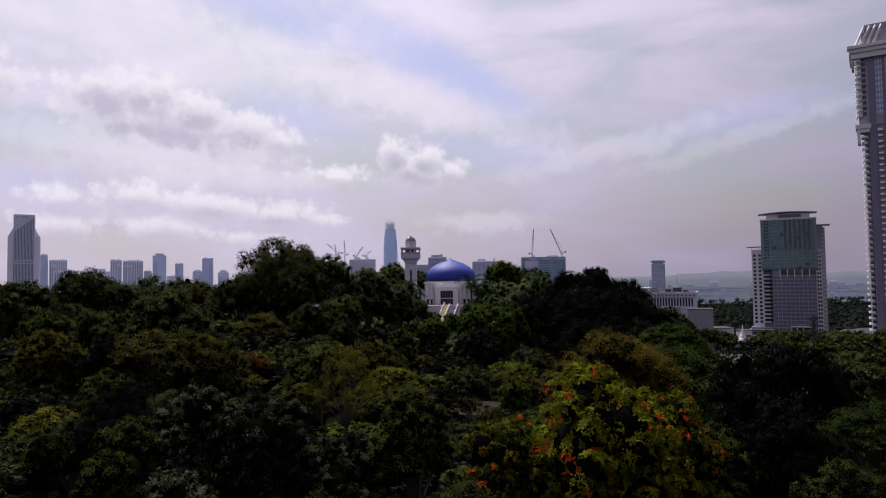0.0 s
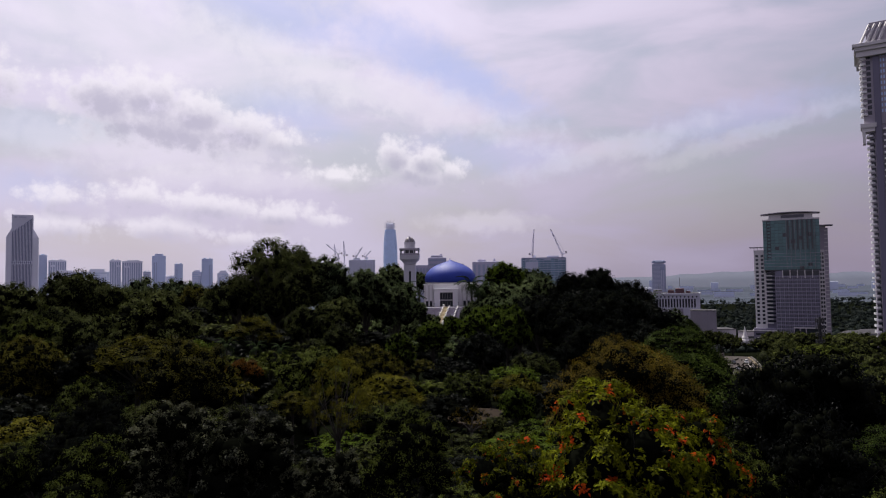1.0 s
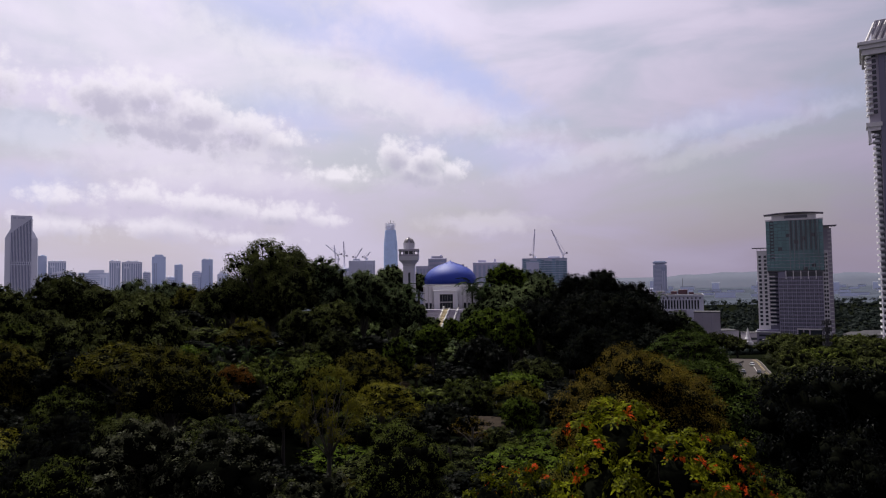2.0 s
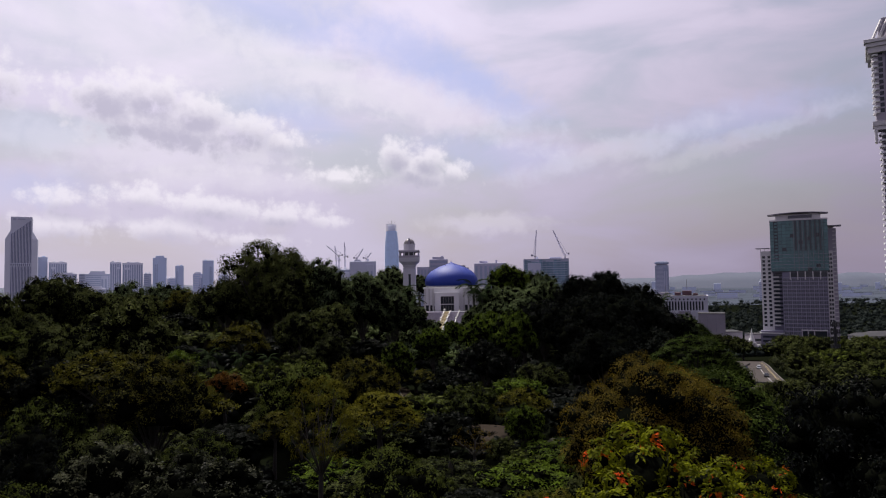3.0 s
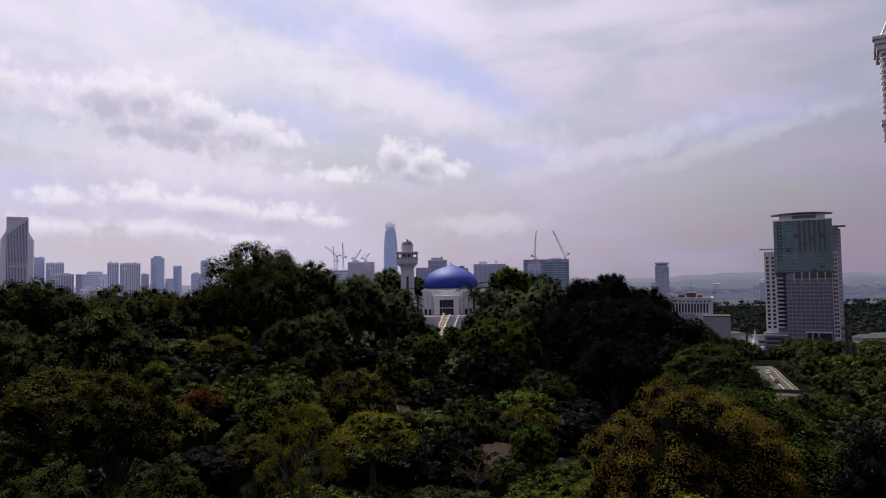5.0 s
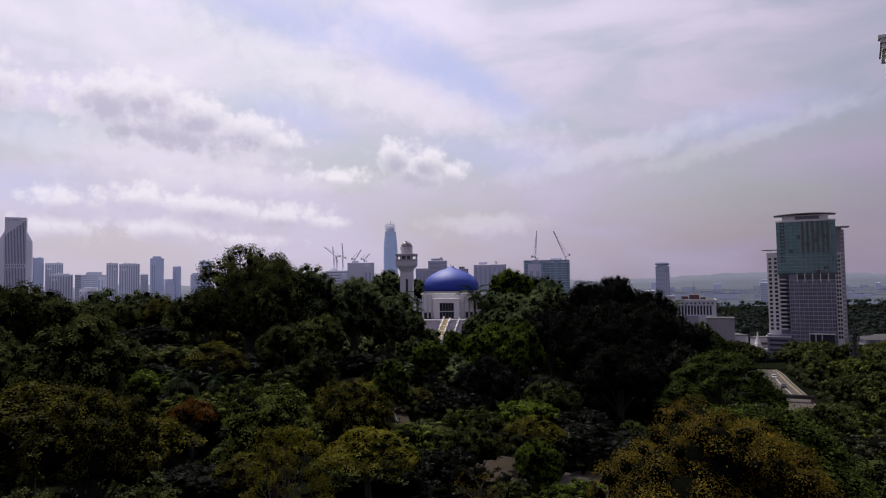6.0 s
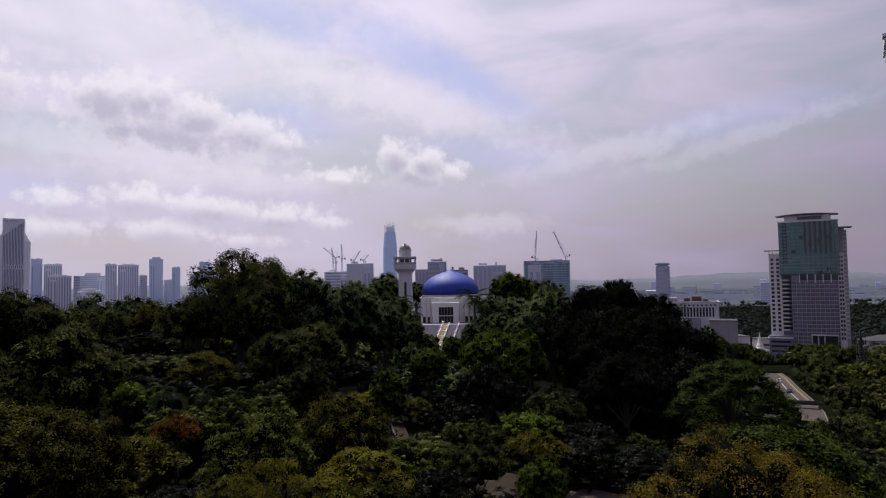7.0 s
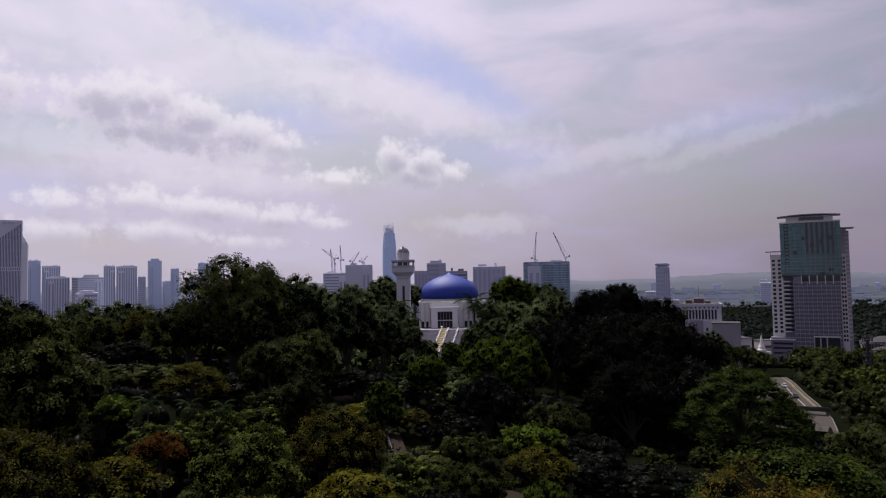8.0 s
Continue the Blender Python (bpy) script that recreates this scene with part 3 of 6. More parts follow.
NAMES = {
    "dark": ("broadleaf_tree", "dark green broadleaf tree with a dense rounded crown"),
    "deep": ("shade_dark_tree", "dark green tree with a dense drooping crown, blackened for shade"),
    "green": ("shade_tree", "mid-green shade tree with a lumpy crown"),
    "knoll": ("hillside_tree", "broadleaf tree with a billowing crown, paled blue-green for haze"),
    "fresh": ("lush_tree", "fresh bright green broadleaf tree with a full crown"),
    "yellow": ("spreading_tree", "yellow-green tree with level spreading trays of leaves"),
    "grey": ("glossy_tree", "grey-green tree with glossy leaves in dense tufts"),
    "bronze": ("feathery_tree", "bronze-green feathery tree with fine foliage"),
    "olive": ("olive_green_tree", "olive green tree with a wide lumpy crown"),
    "rust": ("rusty_tree", "small rust-orange leaved tree in the park"),
    "flame": ("flame_leaf_tree", "lime green tree with orange and red leaf tufts"),
    "rain": ("rain_tree", "wide umbrella-shaped rain tree with layered dark foliage"),
    "sparse": ("thin_crowned_tree", "thin-crowned tree with sparse yellowish leaves and bare limbs"),
    "airy": ("open_crowned_tree", "tall tree with small leaf tufts and sky between its limbs"),
    "bare": ("bare_tree", "nearly leafless tree with a fan of bare branches"),
}
FINENESS = {"near": (0.76, 1.2), "mid": (0.92, 1.02), "low": (1.05, 0.55), "far": (1.3, 0.27)}
CORE = {"flame": 0.3, "airy": 0.4, "bronze": 0.6, "yellow": 0.7, "rain": 0.75}
PROTOTYPES, COUNTS = {}, {}


def prototype(kind, detail, variant, tall=1.0):
    key = (kind, detail, variant, tall)
    if key not in PROTOTYPES:
        rng = np.random.default_rng(sum(map(ord, kind + detail)) * 7 + variant + int(100 * tall))
        shape, r, h, count, length, width, droop, spread, mat = KINDS[kind]
        h *= tall
        bigger, fewer = FINENESS[detail]
        lobes, cores = shape(rng, tall)
        corners = 4 if detail == "near" else 3
        verts = lobed_crown(rng, lobes, int(count * fewer * (0.4 + 0.6 * tall)), length * bigger, width * bigger, droop, spread * (1 + 0.4 * (bigger - 1)), corners=corners, cores=cores)
        # let the crown fill its nominal height and spread
        reach = np.percentile(np.hypot(verts[:, 0], verts[:, 1]), 98.5)
        fit = np.array([r / reach, r / reach, h / np.percentile(verts[:, 2], 99.5)])
        verts = verts * fit
        lobes = [(x * fit[0], y * fit[1], z * fit[2], wide * fit[0], high * fit[2]) for x, y, z, wide, high in lobes]
        cores = [(x * fit[0], y * fit[1], z * fit[2], wide * fit[0], high * fit[2]) for x, y, z, wide, high in cores]
        # dark filler body, so that the gaps between leaves read as shade
        inner, leafy = None, 0
        if kind not in ("bare", "sparse"):
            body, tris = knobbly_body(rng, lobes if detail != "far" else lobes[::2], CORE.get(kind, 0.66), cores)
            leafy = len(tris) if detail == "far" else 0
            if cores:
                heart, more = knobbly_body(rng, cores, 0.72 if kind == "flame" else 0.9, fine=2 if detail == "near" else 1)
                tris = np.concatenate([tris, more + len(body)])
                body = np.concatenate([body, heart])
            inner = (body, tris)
        crown = mesh_of_quads("crown", verts, mat, inner, corners, CROWN_SHADE, leafy)
        thick = 0.12 if kind in ("bare", "sparse", "airy") else 0.17 * r / 6
        limbs = tubes_mesh("branchwork", limbs_to(rng, lobes[::2] if kind in ("bare", "sparse", "airy") else (cores or lobes[::6]), thick), BARK)
        bend = [(0, 0, 0), (0.15, 0.1, 0.35), (-0.1, 0.12, 0.7), (0, 0, 1.0)]
        stem = tubes_mesh("trunk", [(bend, [0.55 * r / 6, 0.40 * r / 6, 0.34 * r / 6, 0.26 * r / 6], 8)], BARK)
        PROTOTYPES[key] = (crown, limbs, stem, r, h)
    return PROTOTYPES[key]


PLANTED = []


def plant(kind, x, y, top, r, group="trees of the park", detail=None, label=""):
    """A tree whose crown's top is at the given height."""
    if detail is None:
        detail = "near" if y < 92 else "mid" if y < 235 else "far"
    n = COUNTS[kind] = COUNTS.get(kind, 0) + 1
    name, words = NAMES[kind]
    g = ground_at(x, y)
    s = r / KINDS[kind][1]
    want = (top - g) * 0.82 / (KINDS[kind][2] * s)
    tall = 1.0 if kind in ("yellow", "rain", "rust", "bare") else 1.6 if want > 1.45 else 1.3 if want > 1.15 else 0.75 if want < 0.85 else 1.0
    crown, limbs, stem, r0, h0 = prototype(kind, detail, n % (3 if detail in ("mid", "far") else 2), tall)
    stretch = 1.0
    base = top - h0 * s
    if base < g + 1.2:
        stretch = (top - g - 1.2) / (h0 * s)
        base = g + 1.2
    root = thing(name, (x, y, g - 0.2), label or words, "tree", group)
    turn = (n * 137.5) % 360
    for part_name, mesh, z, scale in (("trunk", stem, 0.0, (s, s, base - g + 0.9 + 0.3 * h0 * s)), ("branchwork", limbs, base - g + 0.2, (s, s, s * stretch)),
                                      ("crown", crown, base - g + 0.2, (s, s, s * stretch))):
        ob = new(part_name, mesh)
        ob.parent = root
        ob.matrix_basis = pose(0, 0, z, 0, 0, turn) @ Matrix.Diagonal((*scale, 1))
    PLANTED.append((x, y, r))
    return root


# the trees nearest to the flight, then row by row up the hill
plant("flame", 11.5, 50.0, 33.6, 6.4)
plant("flame", 4.5, 50.5, 29.6, 4.4, label="lime green tree with a few reddish leaf tufts")
plant("flame", 17.5, 54.0, 30.6, 4.6, label="lime green tree with orange leaf tufts at its top")
plant("bronze", 20.0, 79.0, 33.6, 9.4)
plant("dark", 1.5, 44.0, 27.0, 4.0)
plant("deep", 28.5, 57.0, 29.8, 4.6)
plant("green", 23.0, 57.0, 27.5, 4.0)
plant("green", 27.0, 47.0, 27.4, 3.6)
plant("rain", 38.0, 60.0, 28.5, 7.0)
plant("deep", 36.0, 71.0, 32.8, 8.2)
plant("grey", -16.5, 61.5, 30.0, 5.0)
plant("grey", -22.8, 61.5, 30.8, 5.0)
plant("green", -28.5, 60.0, 28.2, 4.2)
plant("green", -2.8, 57.0, 31.2, 3.8)
plant("grey", -9.0, 60.0, 26.6, 4.2)
plant("grey", -20.0, 52.0, 25.8, 4.5)
plant("deep", -33.5, 69.0, 29.8, 4.8)
plant("green", -42.0, 75.0, 25.6, 5.0)
plant("dark", -10.5, 50.0, 24.5, 4.5)
plant("sparse", -12.5, 83.5, 31.8, 4.0)
plant("green", -25.5, 85.5, 25.6, 4.6)
plant("dark", -35.5, 84.0, 26.4, 5.0)
plant("green", -47.0, 95.0, 28.0, 5.2)
plant("olive", -35.5, 97.0, 32.8, 7.0)
plant("yellow", -44.0, 101.0, 33.0, 6.6)
plant("deep", -52.5, 105.0, 31.6, 5.6)
plant("olive", -64.0, 108.0, 32.6, 5.8)
plant("rain", 32.0, 99.0, 29.4, 14.0)
plant("deep", 31.0, 92.0, 24.0, 5.0)
plant("yellow", -23.0, 105.5, 23.8, 3.6)
plant("yellow", -9.0, 108.5, 25.8, 6.0)
plant("green", -21.5, 113.5, 29.6, 6.8)
plant("green", 4.0, 119.0, 23.6, 4.2)
plant("fresh", 12.0, 115.5, 22.4, 3.2)
plant("yellow", 13.5, 131.0, 22.3, 5.4)
plant("bare", 4.0, 105.5, 21.5, 3.2)
plant("rust", -36.0, 124.5, 26.6, 3.6)
plant("olive", -14.5, 131.0, 28.0, 7.2)
plant("dark", -21.5, 141.5, 31.2, 4.0)
plant("grey", -21.7, 145.0, 31.6, 3.4)
plant("yellow", -41.5, 149.0, 32.6, 6.2)
plant("fresh", -10.0, 151.0, 28.6, 4.0)
plant("dark", -54.0, 129.0, 38.8, 9.0)
plant("green", -77.0, 129.5, 34.6, 7.0)
plant("dark", -66.0, 128.0, 35.0, 6.0)
plant("rain", 54.0, 158.0, 28.4, 12.4)
plant("dark", 64.0, 141.0, 21.6, 5.0)
plant("green", 58.0, 133.0, 19.5, 4.5)
plant("dark", 21.0, 161.0, 22.6, 6.0)
plant("dark", -33.0, 166.0, 34.4, 6.4)
plant("dark", -27.0, 172.0, 36.0, 7.0)
plant("fresh", 11.0, 178.0, 33.2, 8.0)
plant("fresh", 18.0, 190.0, 33.0, 7.0)
plant("deep", 9.0, 168.0, 27.0, 7.0)
plant("fresh", -3.0, 186.0, 29.0, 5.0)
plant("airy", -47.0, 189.0, 52.0, 14.0, detail="near", label="tall spreading dark tree standing above the canopy")
plant("dark", -47.0, 192.0, 47.5, 10.0, detail="mid")
plant("dark", -40.0, 183.0, 44.0, 9.0, detail="mid")
plant("dark", -45.0, 196.0, 50.0, 10.5, detail="mid")
plant("dark", -55.0, 183.0, 42.0, 9.0, detail="mid")
plant("knoll", -32.0, 192.0, 47.5, 8.5, detail="mid")
plant("knoll", -23.0, 200.0, 43.0, 8.0, detail="mid")
plant("knoll", -15.0, 206.0, 38.0, 7.0, detail="mid")
plant("dark", -64.0, 196.0, 38.0, 7.0)
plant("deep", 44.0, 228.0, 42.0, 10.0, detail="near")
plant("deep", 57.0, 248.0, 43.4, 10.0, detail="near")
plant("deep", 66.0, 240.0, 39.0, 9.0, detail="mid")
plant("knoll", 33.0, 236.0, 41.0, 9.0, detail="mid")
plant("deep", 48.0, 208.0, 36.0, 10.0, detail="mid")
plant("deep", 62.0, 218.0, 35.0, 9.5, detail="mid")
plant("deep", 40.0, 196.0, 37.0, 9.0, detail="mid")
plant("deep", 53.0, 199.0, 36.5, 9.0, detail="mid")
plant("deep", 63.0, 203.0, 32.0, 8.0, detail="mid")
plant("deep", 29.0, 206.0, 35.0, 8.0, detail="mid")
plant("deep", 34.0, 186.0, 35.0, 11.0, detail="near", label="huge tree with shade-darkened foliage hanging to the ground")
plant("deep", 46.0, 184.0, 36.5, 11.0, detail="near", label="huge tree with shade-darkened foliage hanging to the ground")
plant("knoll", 24.0, 214.0, 35.5, 8.0, detail="mid")
plant("dark", -101.0, 184.0, 44.2, 10.0)
plant("knoll", -93.0, 211.0, 42.2, 10.0)
plant("olive", -76.0, 209.0, 39.4, 8.0)
plant("dark", -84.0, 198.0, 38.5, 8.0)
plant("dark", -118.0, 172.0, 40.5, 9.0)
plant("dark", -107.0, 168.0, 41.0, 8.0)
plant("deep", -128.0, 188.0, 39.5, 9.0)
plant("dark", -112.0, 158.0, 36.0, 7.5)
plant("dark", -142.0, 202.0, 38.5, 9.0)
plant("deep", -108.0, 206.0, 42.0, 9.0)
plant("knoll", -84.0, 216.0, 41.5, 9.0)
plant("knoll", -66.0, 212.0, 40.5, 8.5)
plant("dark", -91.0, 188.0, 40.4, 9.0)
plant("knoll", -58.0, 204.0, 41.0, 8.0)
plant("dark", -95.0, 165.0, 35.0, 8.0)
plant("knoll", 80.0, 235.0, 29.0, 6.0, detail="mid", label="pale green tree standing before the civic building")
plant("rain", 92.0, 262.0, 25.0, 9.0, detail="mid")
plant("fresh", 24.5, 262.0, 46.8, 9.0, detail="near", label="light green leafy tree rising beside the dome")
plant("knoll", 36.0, 264.0, 44.0, 9.0, detail="mid")
plant("knoll", 23.0, 246.0, 38.5, 7.0, detail="mid")
plant("knoll", 17.5, 238.0, 34.0, 6.0, detail="mid")
plant("knoll", -30.0, 268.0, 44.8, 9.0, detail="mid")
plant("knoll", -22.0, 298.0, 46.0, 8.0, detail="mid")
plant("knoll", -42.0, 262.0, 44.0, 9.0, detail="mid")
plant("knoll", -23.0, 250.0, 38.5, 7.0, detail="mid")
plant("knoll", -17.0, 236.0, 34.0, 6.5, detail="mid")
plant("knoll", -10.5, 243.0, 32.0, 4.0, detail="mid")
plant("knoll", 17.0, 254.0, 38.6, 6.0, detail="mid")
plant("knoll", 12.5, 244.0, 33.0, 4.5, detail="mid")
plant("knoll", 8.6, 242.0, 30.5, 2.6, detail="mid")
plant("knoll", -7.6, 229.0, 32.4, 3.0, detail="mid")
plant("knoll", -14.0, 246.0, 39.4, 5.4, detail="mid")
plant("knoll", -11.0, 312.0, 44.0, 7.0, detail="mid")
plant("knoll", -24.0, 312.0, 48.0, 8.0, detail="mid")
plant("knoll", -4.0, 229.0, 28.4, 4.2, detail="mid")
plant("fresh", 3.0, 227.0, 28.0, 4.2, detail="mid")
plant("knoll", 9.0, 234.0, 31.0, 4.5, detail="mid")
plant("knoll", -10.0, 214.0, 27.5, 4.5, detail="mid")
plant("knoll", -30.0, 228.0, 36.0, 7.0, detail="mid")

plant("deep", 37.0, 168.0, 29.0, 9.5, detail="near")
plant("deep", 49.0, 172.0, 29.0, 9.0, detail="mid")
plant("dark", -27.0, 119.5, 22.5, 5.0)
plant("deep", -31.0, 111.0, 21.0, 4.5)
plant("dark", -16.0, 72.0, 22.0, 4.5)

ROAD = [(70, 176), (87, 203), (100, 222), (112, 246), (120.5, 268), (128, 290), (137, 314), (143, 332)]


def off_road(x, y):
    best = 1e9
    for (ax, ay), (bx, by) in zip(ROAD, ROAD[1:]):
        f = max(0.0, min(1.0, ((x - ax) * (bx - ax) + (y - ay) * (by - ay)) / ((bx - ax) ** 2 + (by - ay) ** 2)))
        best = min(best, math.hypot(x - ax - f * (bx - ax), y - ay - f * (by - ay)))
    return best


def clear(x, y, r):
    """Whether a tree may stand here: off the clearings, the stairs, the highway and the other crowns."""
    if abs(x - 2) < 15 and y > 236 or abs(x - 2) < 9 and y > 215:
        return False
    if math.hypot(x - 3, y - 285) < 30:
        return False
    if ((x - 5) / 9) ** 2 + ((y - 129) / 11) ** 2 < 1 or ((x - 21) / 7) ** 2 + ((y - 124) / 7) ** 2 < 1:
        return False
    if ((x + 85) / 9) ** 2 + ((y - 222) / 7) ** 2 < 1 or ((x + 19) / 5) ** 2 + ((y - 188) / 6) ** 2 < 1:
        return False
    if 26 < x < 64 and 132 < y < 192:
        return False
    if off_road(x, y) < 9.5 + 0.75 * r or 56 < x < 92 and 150 < y < 200 and x - 56 > 0.72 * (y - 150) - 6 - r:
        return False
    return all(math.hypot(x - a, y - b) > 0.66 * (r + c) for a, b, c in PLANTED)


def fill_wood():
    """The rest of the park's wood, set out at random between the trees above."""
    rng = random.Random(5)
    for y0, y1, tries, sizes in ((34, 90, 600, (4.2, 5.8)), (90, 170, 900, (5.2, 7.0)), (170, 262, 800, (6.5, 8.5))):
        for _ in range(tries):
            y = rng.uniform(y0, y1)
            x = rng.uniform(-0.74 * y - 14, min(0.74 * y + 14, 84))
            r = rng.uniform(*sizes)
            if not clear(x, y, r):
                continue
            tall = rng.uniform(4.5, 8.5) if y < 170 else rng.uniform(6, 10)
            kind = rng.choices(("dark", "green", "fresh", "olive", "yellow", "grey", "deep"), (4, 3, 0.8, 0.9, 0.4, 0.3, 4))[0]
            # trees up the knoll take the leaves paled for haze
            if -45 < x < 8 and y > 185:
                kind = "knoll"
            # near-black leaves stand in for shade in these two stretches
            if 20 < x < 66 and 128 < y < 215 or 28 < x < 44 and 64 < y < 95:
                kind = "deep"
            plant(kind, x, y, ground_at(x, y) + tall, r, detail="mid" if y < 62 else "low" if y < 125 else "far")
    # the low feathery wood beyond the highway
    for _ in range(480):
        y, x = rng.uniform(140, 430), rng.uniform(80, 300)
        r = rng.uniform(6.0, 8.5)
        if x > 0.76 * y + 12 or x < 78 or not clear(x, y, r) or (230 < x < 320 and y > 380) or (0.42 < x / y < 0.49 and y > 350):
            continue
        side = 110 + 0.55 * (y - 246)
        kind = rng.choices(("olive", "green", "dark"), (0.6, 2, 5))[0]
        plant(kind, x, y, ground_at(x, y) + rng.uniform(7.5, 10.0) * (1.25 if x > side else 1.4), r, "trees beyond the highway", detail="far")


fill_wood()


def undergrowth():
    """Low young trees in the gaps between the larger crowns near the flight."""
    rng = random.Random(8)
    set_out = 0
    for _ in range(900):
        y = rng.uniform(58, 150)
        x, r = rng.uniform(-0.70 * y, min(0.70 * y, 62)), rng.uniform(2.2, 3.2)
        if set_out == 60 or ((x - 5) / 11) ** 2 + ((y - 127) / 15) ** 2 < 1.1 or ((x - 21) / 7) ** 2 + ((y - 124) / 7) ** 2 < 1.2:
            continue
        if abs(x + 0.21 * (y - 137) + 1) < 4 and y > 132:
            continue
        if all(math.hypot(x - a, y - b) > 0.62 * c + 0.8 * r for a, b, c in PLANTED):
            plant(rng.choice(("deep", "dark", "green", "deep")), x, y, ground_at(x, y) + rng.uniform(3.2, 5.5), r, "young trees of the park", "low" if y < 90 else "far",
                  "low bushy young tree in the park's shade")
            set_out += 1


undergrowth()


def shrub_layer(name, label, seed, count, where, sizes, leaves, size, mat):
    """Low shrubs and saplings that cover the ground between the trunks, too many to count."""
    rng = np.random.default_rng(seed)
    lobes = []
    while len(lobes) < count:
        x, y = rng.uniform(*where[0]), rng.uniform(*where[1])
        if abs(x) > 0.74 * y + 6 or off_road(x, y) < 12.5 or ((x - 5) / 6) ** 2 + ((y - 131) / 6) ** 2 < 1 or ((x - 21) / 7.5) ** 2 + ((y - 124) / 7.5) ** 2 < 1:
            continue
        if abs(x + 0.24 * (y - 137) + 1) < 3.5 and 132 < y < 172 or ((x + 86) / 13) ** 2 + ((y - 221) / 8) ** 2 < 1 or math.hypot(x + 19.5, y - 188) < 7 or math.hypot(x + 11, y - 98) < 5.5:
            continue
        if abs(x - 1) < 15 and y > 222:
            continue
        s = rng.uniform(*sizes)
        lobes.append((x, y, ground_at(x, y) + 0.35 * s, s, s * rng.uniform(0.7, 1.1)))
    verts = lobed_crown(rng, lobes, leaves, size, 0.65 * size, 0.2, 0.6 * size, low=-0.1, corners=3)
    tagged(new(name, mesh_of_quads(name, verts, mat, knobbly_body(rng, lobes, 0.62), 3)), label, "shrubs", kind="stuff")


shrub_layer("undergrowth", "shrubs in shade-darkened green on the wood's floor", 31, 2300, ((-120, 92), (48, 240)), (1.0, 2.4), 50000, 0.6, LEAF_DEEP)
shrub_layer("roadside_scrub", "dull green scrub beyond the highway", 32, 1100, ((96, 210), (150, 330)), (1.8, 3.6), 80000, 0.8, LEAF_SCRUB)


# ---- palms ----
def frond_mesh(rng):
    """One arching frond with two rows of leaflets."""
    verts = []
    for k in range(16):
        f = k / 15
        p = np.array([3.2 * f, 0, 1.1 * math.sin(2.2 * f) - 1.5 * f * f])
        for side in (-1, 1):
            tip = p + np.array([0.35, side * (0.95 * math.sin(0.4 + 2.5 * f)), -0.35])
            w = np.array([0.2, 0, 0])
            verts += [p, p + w, tip + w * 0.2, tip]
    return mesh_of_quads("frond", np.array(verts), LEAF_PALM)


LEAF_PALM = leaf_material("palm_leaflets", (0.013, 0.022, 0.010), (0.048, 0.066, 0.028), gloss=0.0)
FROND = frond_mesh(np.random.default_rng(3))
STEM = tubes_mesh("trunk", [([(0, 0, 0), (0.08, 0, 0.4), (0.05, 0.05, 0.8), (0, 0, 1)], [0.24, 0.18, 0.16, 0.15], 8)], BARK)


def palm(x, y, top, size):
    g = ground_at(x, y)
    root = thing("palm_tree", (x, y, g - 0.1), "slender palm with a feathery tuft of arching fronds", "palm", "palms")
    stem = new("trunk", STEM)
    stem.parent = root
    stem.matrix_basis = Matrix.Diagonal((size, size, top - g - 0.6 * size, 1))
    for k in range(16):
        ob = new("frond", FROND)
        ob.parent = root
        lift = -42 + 26 * (k % 4)
        ob.matrix_basis = pose(0, 0, top - g - 0.7 * size, 0, lift, k * 137.5) @ Matrix.Diagonal((size, size, size, 1))


palm(10.6, 249.0, 39.2, 1.9)
palm(13.4, 246.0, 37.4, 1.6)
palm(-14.5, 244.0, 37.6, 1.8)
palm(-11.5, 238.0, 34.5, 1.6)
palm(-38.0, 139.0, 27.8, 0.7)
palm(-43.5, 137.5, 28.6, 0.75)
palm(-33.5, 141.0, 27.2, 0.65)
palm(82.0, 262.0, 33.5, 1.2)


